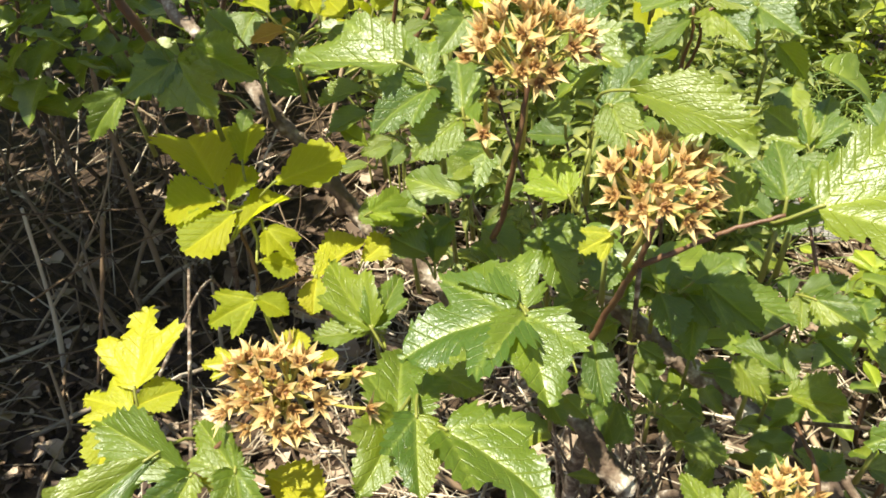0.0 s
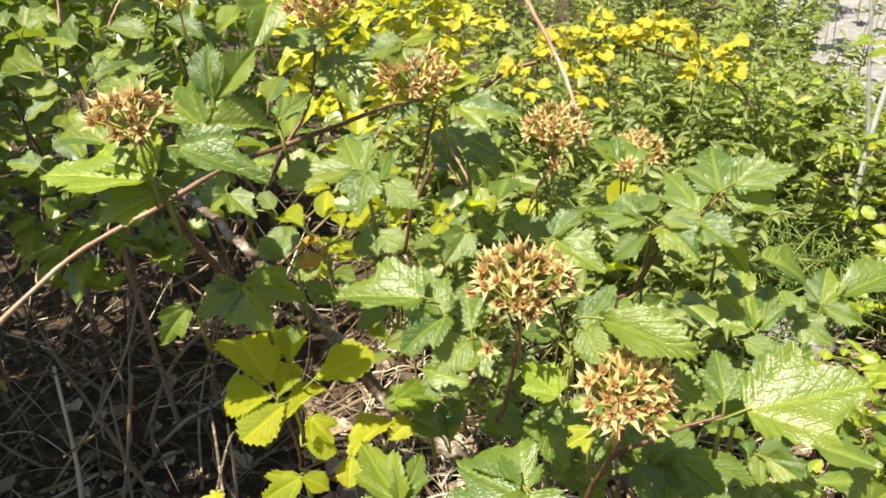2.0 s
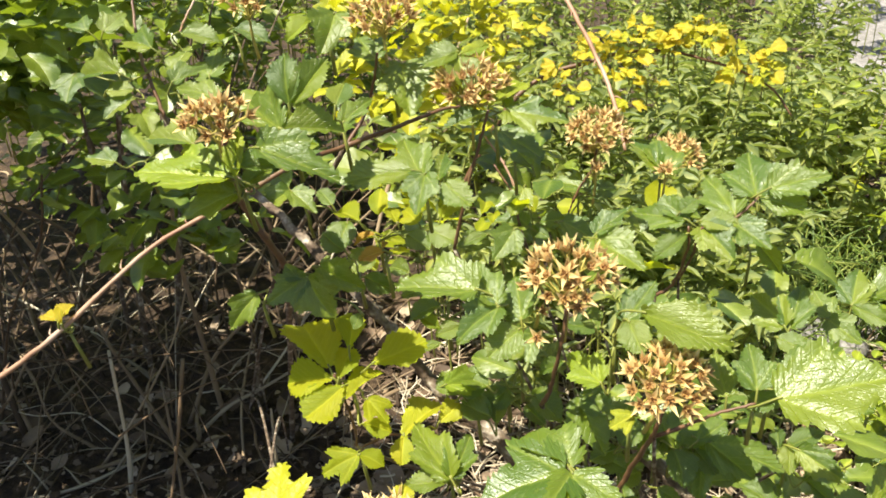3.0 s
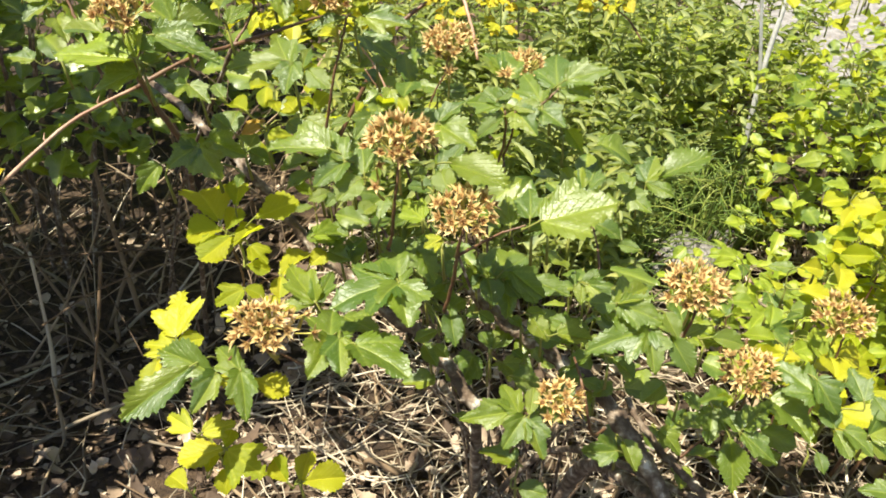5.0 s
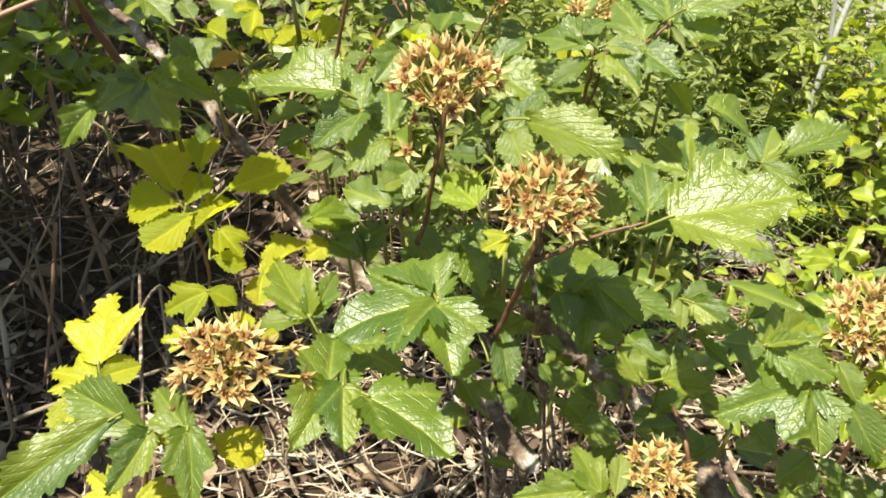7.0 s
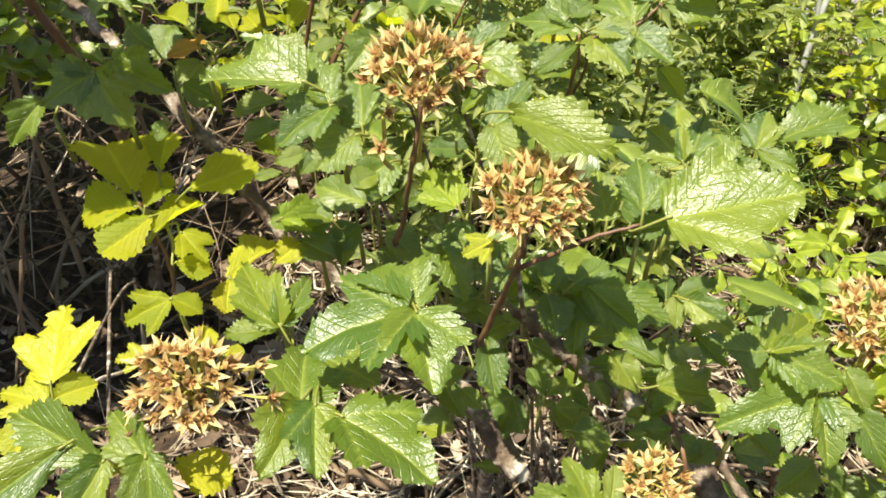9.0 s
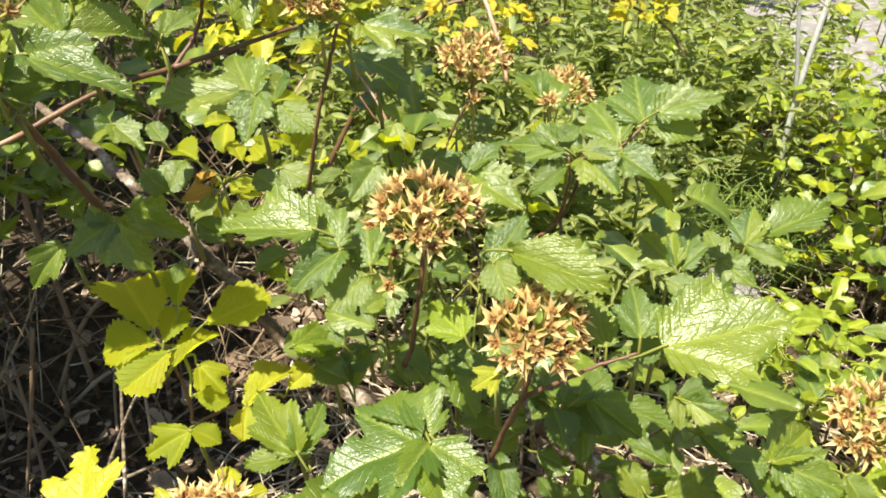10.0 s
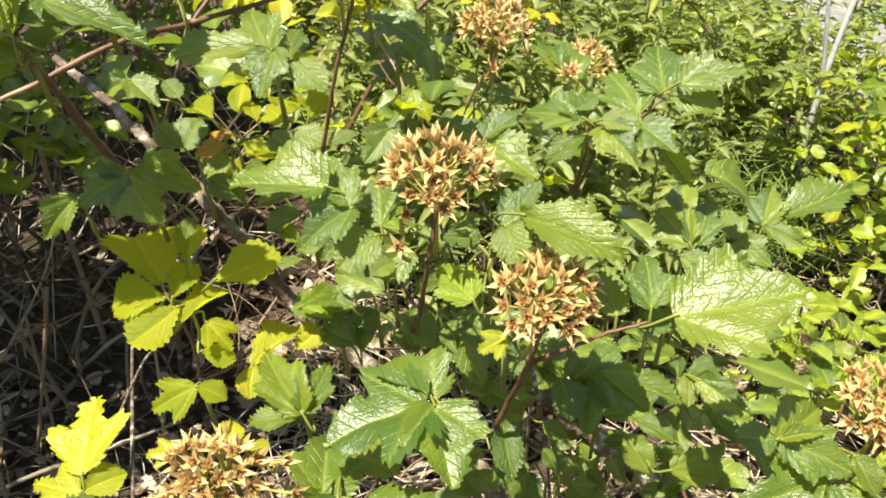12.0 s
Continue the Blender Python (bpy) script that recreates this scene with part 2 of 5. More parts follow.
# lobes of a leaf: angle from the midrib, length, half angle; then the angle at which the blade ends beside its stalk
LOBES = {
    "lobed": ([(0, 1.0, 48, 1.35), (46, 0.74, 38, 1.4), (90, 0.42, 46, 1.5)], 122),
    "broad": ([(0, 1.0, 50, 1.3), (36, 0.70, 34, 1.5), (66, 0.36, 38, 1.5)], 96),
    "fan": ([(0, 1.0, 31, 1.7), (32, 0.80, 25, 2.0), (54, 0.32, 20, 1.6)], 74),
}


def outline(kind, t):
    pts = OUTLINES[kind]
    for (a, wa), (b, wb) in zip(pts, pts[1:]):
        if t <= b:
            s = (t - a) / (b - a)
            return wa + (wb - wa) * s
    return 0.0


def half_edge(kind, steps):
    """One side of a leaf from its tip to its stalk: points on the edge, each with the height on the midrib from which its row runs."""
    out = []
    for i in range(steps + 1):
        q = i / steps
        if kind in OUTLINES:
            t = 1 - q ** 1.15
            hw = outline(kind, t)
            out.append((hw, t + 0.22 * hw * (1 - t) ** 0.5 - 0.02, 0.93 * t * (1 - 0.12 * math.sin(math.pi * t))))
        else:
            lobes, end = LOBES[kind]
            deg = end * q
            r = 0.0
            for a, ln, half, p in lobes:
                f = max(0.0, 1 - (abs(deg - a) / half) ** p) * ln
                r += f ** 7
            r = max(r ** (1 / 7), 0.06)
            th = radians(deg)
            out.append((r * math.sin(th), r * math.cos(th), 0.95 * max(0.0, math.cos(th)) ** (4 if kind != "fan" else 7)))
    wide = max(p[0] for p in out)
    return [(p[0] * 0.5 / wide, p[1], p[2]) for p in out], 0.5 / wide


def leaf_geometry(kind, rows, cols, seed, fold, droop, twist, veins=6.4, teeth=11, tooth=0.05, pleat=0.0054):
    """One leaf, 1 long and 1 wide, base at the origin, tip along +y, upper side +z: lobed or oval, pleated between the side veins, toothed and curved."""
    rng = random.Random(seed)
    ph = rng.uniform(0, 6.28)
    skew = rng.uniform(-0.05, 0.05)
    steps = rows // 2
    edge, squash = half_edge(kind, steps)
    axes = [radians(a) for a, *_ in LOBES[kind][0][:2]] if kind in LOBES else [0.0]
    parting = axes[-1] * 0.53
    verts, faces, vein, along, across = [], [], [], [], []
    for side in (-1, 1):
        run = 0.0
        uneven = rng.uniform(0.92, 1.06)
        for i, (ex, ey, sy) in enumerate(edge):
            if i:
                run += math.hypot(ex - edge[i - 1][0], ey - edge[i - 1][1])
            saw = (run * teeth / 1.15 + (0.3 if side > 0 else 0)) % 1.0
            prof = min(saw / 0.62, (1 - saw) / 0.38)
            big = abs(math.sin(run * teeth * 1.1 + ph))
            reach = math.hypot(ex, ey - sy) + 1e-6
            grow = 1 + min(0.5, (tooth * (prof ** 0.8 - 0.5) + 0.5 * tooth * (big - 0.5)) / reach) * (0 if i in (0, steps) else 1)
            for j in range(cols + 1):
                a = j / cols
                g = grow if j == cols else 1 + (grow - 1) * a ** 6
                x = side * ex * a * g * (uneven + 0.05 * math.sin(ph + 4 * ey))
                y = sy + (ey - sy) * a * g
                tx = abs(x) / squash
                ang = math.atan2(tx, max(y, 1e-4)) if y > 0 else 1.57
                th = axes[-1] if len(axes) > 1 and ang > parting else 0.0
                u = tx * math.sin(th) + y * math.cos(th)
                w = abs(tx * math.cos(th) - y * math.sin(th))
                k = u - 1.30 * w + 0.35 * w * w + (0.035 if side > 0 else 0)
                vy = veins * math.copysign(abs(k) ** 0.88, k) + 0.12 * math.sin(ph + 5 * u)
                v = abs(math.sin(math.pi * vy)) ** 0.6
                near = min([abs(tx * math.cos(q) - y * math.sin(q)) for q in axes])
                z = fold * abs(x) - droop * y * y - 0.35 * droop * x * x
                z += pleat * v * (1 - a ** 6) * min(1.0, w / 0.05) - 0.016 * math.exp(-(near / 0.05) ** 2) * (1 - a ** 4)
                z += 0.035 * math.sin(ph + 6 * y + side) * a * a + 0.03 * math.sin(2 * ph + 13 * y + 2 * side) * a ** 3
                z += twist * x * y + 0.02 * noise.noise((x * 4 + seed, y * 4, 0.0)) + 0.006 * noise.noise((x * 15, y * 15 + seed, 3.0))
                verts.append((x + skew * math.sin(math.pi * y), y, z))
                q = max(0.0, 1 - v / 0.25) * 0.8 * (1 - a ** 5)
                vein.append(max(q, math.exp(-(near / 0.014) ** 2)))
                along.append(vy)
                across.append(w)
    n = (steps + 1) * (cols + 1)
    for h in range(2):
        for i in range(steps):
            for j in range(cols):
                q = h * n + i * (cols + 1) + j
                f = (q, q + 1, q + cols + 2, q + cols + 1)
                faces.append(f if h == 0 else f[::-1])
    return verts, faces, vein, along, across


def leaf_mesh(name, mat, *args, **kw):
    v, f, *fields = leaf_geometry(*args, **kw)
    me = bpy.data.meshes.new(name)
    me.from_pydata(v, [], f)
    me.materials.append(mat)
    me.polygons.foreach_set("use_smooth", [True] * len(f))
    for key, vals in zip(("vein", "along", "across"), fields):
        me.attributes.new(key, "FLOAT", "POINT").data.foreach_set("value", vals)
    me.update()
    return me


LEAVES, LIGHT_LEAVES = {}, {}
for key, mat, table, rows, cols in [(k, m, LEAVES, 132, 8) for k, m in KINDS.items()] + [(k, m, LIGHT_LEAVES, 64, 4) for k, m in KINDS.items()]:
    yellow = key in "yoa"
    table[key] = {
        "lobed": [leaf_mesh("leaf", mat, "fan" if yellow else "lobed", rows, cols, 10 + i, 0.06 + 0.05 * i, 0.10 + 0.06 * i, 0.1 * (i - 1), veins=6.8 + 0.5 * i, teeth=(8 if yellow else 9) + i, tooth=0.095 if yellow else 0.085) for i in range(4)],
        "broad": [leaf_mesh("leaf", mat, "fan" if yellow else "broad", rows, cols, 20 + i, 0.14 + 0.11 * i, 0.08 + 0.07 * i, 0.12 * (1 - i), veins=7.6 - 0.4 * i, teeth=10 + i, tooth=0.085) for i in range(4)],
        "round": [leaf_mesh("leaf", mat, "round", rows, cols, 50 + i, 0.12 + 0.11 * i, 0.06 + 0.07 * i, 0.1 * (i - 1), veins=5.8 + 0.4 * i, teeth=10 + i, tooth=0.085) for i in range(4)],
        "ovate": [leaf_mesh("leaf", mat, "obovate" if yellow else "ovate", rows, cols, 30 + i, 0.16 + 0.12 * i, 0.06 + 0.08 * i, 0.12 * (i - 1), veins=6.4 + 0.5 * i, teeth=(8 if yellow else 10) + i, tooth=0.08 if yellow else 0.085) for i in range(4)],
    }
MEDIUM_LEAF = {k: [leaf_geometry(k, 48, 3, 60 + i, 0.1 + 0.1 * i, 0.1 + 0.12 * i, 0.12 * (i - 1), veins=6, teeth=9, tooth=0.045) for i in range(3)] for k in ("broad", "round", "ovate")}
ROUGH_LEAF = {k: [leaf_geometry(k, 22, 2, 40 + i, 0.12 + 0.1 * i, 0.1 + 0.1 * i, 0.1 * (i - 1), veins=5, teeth=4, tooth=0.05) for i in range(3)] for k in ("broad", "round", "ovate")}
LANCE_LEAF = [leaf_geometry("lance", 10, 1, 50 + i, 0.35, 0.1 + 0.15 * i, 0.1, veins=3, teeth=1, tooth=0.0) for i in range(3)]


def leaf_pose(base, tip, normal, width, roll=0.0):
    base, tip = Vector(base), Vector(tip)
    y = tip - base
    length = y.length
    y.normalize()
    z = (Vector(normal) - y * Vector(normal).dot(y)).normalized()
    x = y.cross(z)
    m = Matrix((x, y, z)).transposed().to_4x4()
    return Matrix.Translation(base) @ m @ Matrix.Rotation(roll, 4, "Y") @ Matrix.Diagonal((width * length, length, length, 1))


class Heap:
    """Collects many small leaves or bits into one mesh."""

    def __init__(self):
        self.v, self.f, self.fields = [], [], ([], [], [])

    def add(self, geo, m):
        n = len(self.v)
        self.v += [tuple(m @ Vector(p)) for p in geo[0]]
        self.f += [tuple(n + i for i in f) for f in geo[1]]
        for have, more in zip(self.fields, geo[2:] if len(geo) > 2 else [[0.0] * len(geo[0])] * 3):
            have += more

    def build(self, name, mat, parent=None, label="", category=""):
        ob = mesh_object(name, self.v, self.f, [mat], parent, label, None, dict(zip(("vein", "along", "across"), self.fields)))
        return tagged(ob, kind="stuff", category=category)


# ---- ground ----
def ground_height(x, y):
    return 0.175 + 0.03 * (y - 0.7) + 0.022 * noise.noise((x * 2.3, y * 2.3, 0.4)) + 0.012 * noise.noise((x * 9, y * 9, 2.0))


gx = sorted([-1.6 + 0.04 * i for i in range(91)] + [s * d for s in (-1, 1) for d in (2.4, 3, 4, 6, 9, 15, 30, 60, 120, 300)])
gy = sorted([-0.8 + 0.04 * i for i in range(101)] + [-300, -100, -40, -15, -6, -3, -1.6, 3.6, 4.2, 5, 7, 10, 16, 30, 60, 120, 300])
gv = [(x, y, ground_height(x, min(y, 6)) + 0.004 * noise.noise((x * 40, y * 40, 5))) for y in gy for x in gx]
gf = [(j * len(gx) + i, j * len(gx) + i + 1, (j + 1) * len(gx) + i + 1, (j + 1) * len(gx) + i) for j in range(len(gy) - 1) for i in range(len(gx) - 1)]
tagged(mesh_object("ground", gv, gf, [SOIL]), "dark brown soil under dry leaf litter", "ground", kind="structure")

pv, pf = [], []
NX, NY = 64, 130
for j in range(NY):
    for i in range(NX):
        x = 1.15 + 0.036 * i + 0.014 * noise.noise((i * 0.7, j * 0.6, 1.0)) + 0.10 * noise.noise((0.3, j * 0.09, 4.0))
        y = 1.62 + 0.037 * j + 0.014 * noise.noise((i * 0.7, j * 0.6, 7.0)) + 0.12 * noise.noise((i * 0.1, 0.6, 5.0))
        edge = min(1.0, min(i, NX - 1 - i, j, NY - 1 - j) / 5)
        pv.append((x, y, ground_height(x, y) - 0.012 + 0.026 * edge + 0.014 * edge * noise.noise((x * 9, y * 9, 3.0)) + 0.012 * abs(noise.noise((x * 45, y * 45, 8.0)))))
pf = [(j * NX + i, j * NX + i + 1, (j + 1) * NX + i + 1, (j + 1) * NX + i) for j in range(NY - 1) for i in range(NX - 1)]
tagged(mesh_object("pavement", pv, pf, [GRAVEL]), "sunlit pale gravel strip beyond the bushes", "gravel", kind="structure")

# ---- the main shrub ----
shrub = thing("ninebark_shrub", "green ninebark shrub with glossy lobed leaves and dried seed heads", "shrub")
NORMALS = {".": (0, -0.45, 0.9), "u": (0.20, -0.04, 1), "c": (0, -0.85, 0.5), "s": (-0.32, -0.42, 0.85)}
STEM_MATS = {"red": RED_STEM, "runner": RED_STEM, "cane": CANE, "wood": WOOD, "dry": CANE, "dead": DRY}
leaf_rng = random.Random(5)
MIDS = []


def stem(kind, r0, r1, pts):
    if kind in ("red", "wood"):
        root_stem(pts[0], r0)
    v, f = [], []
    rng = random.Random(len(pts) + int(1000 * abs(pts[0][0])))
    line = smooth_line(pts, 7)
    wob = 0.0004 if kind != "wood" else 0.002
    line = [p + Vector((rng.uniform(-wob, wob), rng.uniform(-wob, wob), rng.uniform(-wob, wob))) for p in line]
    if kind == "wood":
        tube(v, f, smooth_line(line[::2], 5), r0, r1, 14, 0.12, rng, 0.55)
    else:
        tube(v, f, line, r0 * 0.88, r1 * 0.88, 8, 0.3, rng)
    if kind in ("cane", "dry"):
        for p, q in zip(line[2::5], line[3::5]):
            side = (q - p).cross(Vector((rng.uniform(-1, 1), rng.uniform(-1, 1), rng.uniform(-1, 1)))).normalized()
            tube(v, f, [p, p + side * r0 * 1.6, p + side * r0 * 3.4 + (q - p).normalized() * r0 * 2], r0 * 0.55, 0.0002, 4)
    mesh_object("branch", v, f, [STEM_MATS[kind]], shrub, {"red": "", "runner": "", "cane": "tan thorny cane", "wood": "grey woody branch", "dry": "dry thorny cane", "dead": "dead grey-brown stem"}[kind])


CROWNS = (Vector((0.20, 0.60, 0.18)), Vector((-0.38, 1.0, 0.19)))


def root_stem(top, r):
    """A stem from the root crown up to a branch."""
    top = Vector(top)
    foot = CROWNS[1 if top.x < -0.08 else 0] + Vector((0.05 * math.sin(top.x * 90), 0.05 * math.cos(top.y * 80), -0.02))
    line = smooth_line([foot, foot.lerp(top, 0.45) + Vector((0, 0.03, 0.07)), top], 9)
    v, f = [], []
    tube(v, f, line, r * 1.35, r * 0.9, 7, 0.2, random.Random(int(abs(top.x) * 5000)))
    mesh_object("branch", v, f, [WOOD], shrub)


def shoot(rows, plant=None):
    """A twig with its leaf stalks; each row is one leaf: kind and facing, base, tip, width over length."""
    plant = plant or shrub
    first = Vector(rows[0][1:4])
    far = [r for r in rows if (Vector(r[1:4]) - first).length > 0.042]
    rows = [r for r in rows if r not in far]
    if far:
        shoot(far, plant)
    bases = [Vector(r[1:4]) for r in rows]
    hub = sum(bases, Vector()) / len(bases) + Vector((0, 0.008, -0.014))
    v, f = [], []
    for r, b in zip(rows, bases):
        t = Vector(r[4:7])
        back = b - (t - b) * 0.22 + Vector((0, 0.004, -0.006))
        low = back.lerp(hub, 0.4) + Vector((0, 0.006, -0.35 * max(0.0, (hub - b).length - 0.03)))
        tube(v, f, smooth_line([hub, low, back, b, b + (t - b) * 0.04], 3), 0.0008, 0.0006, 5)
    tube(v, f, [hub + Vector((0.002, 0.006, -0.03)), hub], 0.0014, 0.001, 6)
    twig = mesh_object("twig", v, f, [GREEN_STEM], plant)
    for r, b in zip(rows, bases):
        t = Vector(r[4:7])
        w = r[7]
        size = (t - b).length
        if r[0][0] in "yoa":
            form = "lobed" if w >= (0.74 if r[0][0] == "y" else 0.84) else "ovate"
        else:
            form = "lobed" if w >= 0.84 and size > 0.034 else "broad" if w >= 0.58 and size > 0.026 else "round" if w >= 0.7 else "ovate"
        made = (LEAVES if plant is shrub else LIGHT_LEAVES)[r[0][0]][form]
        me = leaf_rng.choice(made[:2] if r[0][1] == "s" else made)
        ob = new("leaf", me)
        ob.parent = twig
        wide = 0.12 if r[0][1] == "s" else 0.3 if r[0][0] in "yoa" else 0.22
        n = Vector(NORMALS[r[0][1]]) + Vector((leaf_rng.uniform(-wide, wide), leaf_rng.uniform(-0.5, 0.5) * wide, 0))
        ob.matrix_basis = leaf_pose(b, t, n, w * leaf_rng.uniform(0.92, 1.08) * (1.2 if r[0][0] in "yoa" else 1.32 if r[0][1] == "u" else 1.0), radians(leaf_rng.uniform(-9, 9) * (1.6 if r[0][0] in "yoa" else 1)))
        if leaf_rng.random() < 0.5:
            ob.matrix_basis = ob.matrix_basis @ Matrix.Diagonal((-1, 1, 1, 1))
        MIDS.append(((b + t) / 2, (t - b).length, r[0][0]))


# dried star capsule: stalk, cup, five pointed sepals and pointed pods inside
def capsule_mesh(seed):
    rng = random.Random(seed)
    v, f, tip = [], [], []

    def put(value):
        while len(tip) < len(v):
            tip.append(value)

    tube(v, f, [(0, 0, -0.018), (0.0005, 0.0003, -0.009), (0, 0, -0.001)], 0.0005, 0.0008, 5)
    put(0.75)
    slots = [1] * len(f)
    rings = [(0.0008, -0.0012), (0.0019, -0.0002), (0.0024, 0.0009), (0.0016, 0.0012), (0.0004, 0.0008)]
    s0 = len(v)
    for r, z in rings:
        for k in range(10):
            a = 2 * math.pi * k / 10
            v.append((r * math.cos(a), r * math.sin(a), z))
    for i in range(4):
        for k in range(10):
            f.append((s0 + i * 10 + k, s0 + i * 10 + (k + 1) % 10, s0 + (i + 1) * 10 + (k + 1) % 10, s0 + (i + 1) * 10 + k))
    tip.extend([0.55] * 10 + [0.45] * 10 + [0.3] * 10 + [0.05] * 20)
    spread = rng.uniform(0.25, 1.15)
    for k in range(5):
        a = 2 * math.pi * (k + rng.uniform(-0.10, 0.10)) / 5
        rise = spread + rng.uniform(-0.15, 0.45)
        ln = rng.uniform(0.0055, 0.0084)
        c, s = math.cos(a), math.sin(a)
        b = len(v)
        curl = rng.uniform(-0.0012, 0.0016)
        for q, (u, hw) in enumerate([(0, 0.0015), (0.2, 0.00155), (0.5, 0.0010), (0.78, 0.00045), (1.0, 0.00005)]):
            r = 0.0019 + ln * u * math.cos(rise)
            z = 0.0006 + ln * u * math.sin(rise) + curl * u * u
            for side in (-1, 0, 1):
                zz = z - (0.0006 * (1 - u) if side == 0 else 0)
                v.append((r * c - side * hw * s, r * s + side * hw * c, zz))
        for q in range(4):
            for w in range(2):
                f.append((b + q * 3 + w, b + q * 3 + w + 1, b + q * 3 + w + 4, b + q * 3 + w + 3))
        tip.extend([0.34] * 3 + [0.6] * 3 + [0.78] * 3 + [0.92] * 3 + [1.0] * 3)
    for k in range(4):
        a = 2 * math.pi * (k + 0.5 * rng.random()) / 4
        h = rng.uniform(0.0026, 0.0042)
        out = rng.uniform(0.2, 0.6)
        p = Vector((0.0008 * math.cos(a), 0.0008 * math.sin(a), 0.0006))
        d = Vector((math.cos(a) * out, math.sin(a) * out, 1)).normalized()
        tube(v, f, [p, p + d * h * 0.4, p + d * h * 0.75, p + d * h], 0.0009, 0.00012, 5)
        tip.extend([0.02] * 5 + [0.1] * 5 + [0.25] * 5 + [0.5] * 5)
    for k in range(16):
        a = 2 * math.pi * (k + rng.random()) / 16
        h = rng.uniform(0.0016, 0.0030)
        p = Vector((0.0018 * math.cos(a), 0.0018 * math.sin(a), 0.0008))
        d = Vector((math.cos(a + rng.uniform(-0.6, 0.6)) * rng.uniform(-0.2, 0.9), math.sin(a) * rng.uniform(-0.2, 0.9), 1)).normalized()
        tube(v, f, [p, p + d * h], 0.00018, 0.00012, 3)
        tip.extend([0.08] * 3 + [0.3] * 3)
    slots += [0] * (len(f) - len(slots))
    me = bpy.data.meshes.new("capsule")
    me.from_pydata([tuple(p) for p in v], [], f)
    me.materials.append(CAPSULE)
    me.materials.append(STALK)
    me.polygons.foreach_set("material_index", slots)
    at_ = me.attributes.new("tip", "FLOAT", "POINT")
    at_.data.foreach_set("value", tip)
    me.update()
    return me


CAPSULES = [capsule_mesh(70 + i) for i in range(6)]
head_rng = random.Random(9)


def seed_head(centre, radius, count, lean=(0, 0)):
    """A domed cluster of star capsules on its stalk."""
    c = Vector(centre)
    axis = Vector((lean[0], lean[1] - 0.12, 1)).normalized()
    few = count < 6
    total = count if few else int(count * 1.65)
    span = radius * (0.6 if few else 0.90)
    foot = c - axis * radius * (1.0 if few else 0.85)
    v, f = [], []
    tube(v, f, smooth_line([foot - axis * 0.03 + Vector((0, 0.006, 0)), foot - axis * 0.012, foot, foot + axis * radius * 0.3], 3), 0.0013, 0.0007, 6)
    turn = UP.rotation_difference(axis).to_matrix()
    spots = []
    for i in range(total):
        polar = math.acos(1 - (i + 0.5) / total * (0.9 if not few else 0.5))
        az = i * 2.39996 + head_rng.uniform(-0.3, 0.3)
        d = turn @ Vector((math.sin(polar) * math.cos(az), math.sin(polar) * math.sin(az), 0.8 * math.cos(polar)))
        p = c - axis * radius * 0.22 + d * span * head_rng.uniform(0.82, 1.15)
        way = (d * 0.75 + axis * 0.35 + Vector((0, -0.25, 0.05))).normalized()
        way = (way + Vector((head_rng.uniform(-0.3, 0.3), head_rng.uniform(-0.3, 0.3), head_rng.uniform(-0.25, 0.25)))).normalized()
        spots.append((p, way))
        low = p - way * 0.016
        tube(v, f, smooth_line([foot + axis * radius * 0.3 * (i % 3) / 3, foot.lerp(low, 0.6) + axis * 0.001, low, p - way * 0.012], 2), 0.0006, 0.00045, 4)
    base = mesh_object("seed_head", v, f, [STALK], shrub, "dried tan and brown star-shaped seed cluster")
    for p, way in spots:
        ob = new("capsule", head_rng.choice(CAPSULES))
        ob.parent = base
        s = head_rng.uniform(0.76, 0.98)
        ob.matrix_basis = Matrix.Translation(p) @ way.to_track_quat("Z", "Y").to_matrix().to_4x4() @ Matrix.Rotation(head_rng.uniform(0, 6.28), 4, "Z") @ Matrix.Diagonal((s, s, s, 1))


# twigs with their leaves
shoot([  # A left
    ("g.", 0.013, 0.310, 0.895, -0.033, 0.318, 0.899, 0.66),
    ("g.", 0.023, 0.306, 0.888, 0.009, 0.333, 0.901, 0.62),
    ("g.", 0.024, 0.306, 0.887, 0.002, 0.290, 0.879, 0.78),
    ("g.", 0.035, 0.300, 0.877, 0.018, 0.286, 0.869, 0.85),
    ("g.", 0.036, 0.311, 0.875, 0.032, 0.338, 0.888, 0.80),
])
shoot([  # A right
    ("gs", 0.089, 0.301, 0.881, 0.107, 0.319, 0.897, 0.60),
    ("gs", 0.096, 0.291, 0.894, 0.135, 0.265, 0.895, 0.56),
    ("gs", 0.090, 0.293, 0.887, 0.095, 0.275, 0.880, 0.90),
    ("ls", 0.078, 0.289, 0.850, 0.061, 0.311, 0.855, 0.80),
    ("y.", 0.091, 0.262, 0.852, 0.079, 0.256, 0.849, 0.90),
    ("gs", 0.077, 0.315, 0.867, 0.073, 0.329, 0.872, 0.80),
])
shoot([  # B right
    ("gs", 0.155, 0.253, 0.871, 0.204, 0.251, 0.889, 0.80),
    ("gs", 0.150, 0.266, 0.865, 0.151, 0.291, 0.877, 0.72),
    ("gs", 0.138, 0.272, 0.856, 0.136, 0.296, 0.867, 0.65),
    ("gs", 0.168, 0.270, 0.858, 0.146, 0.271, 0.851, 0.55),
    ("gs", 0.168, 0.287, 0.848, 0.202, 0.305, 0.870, 0.50),
])
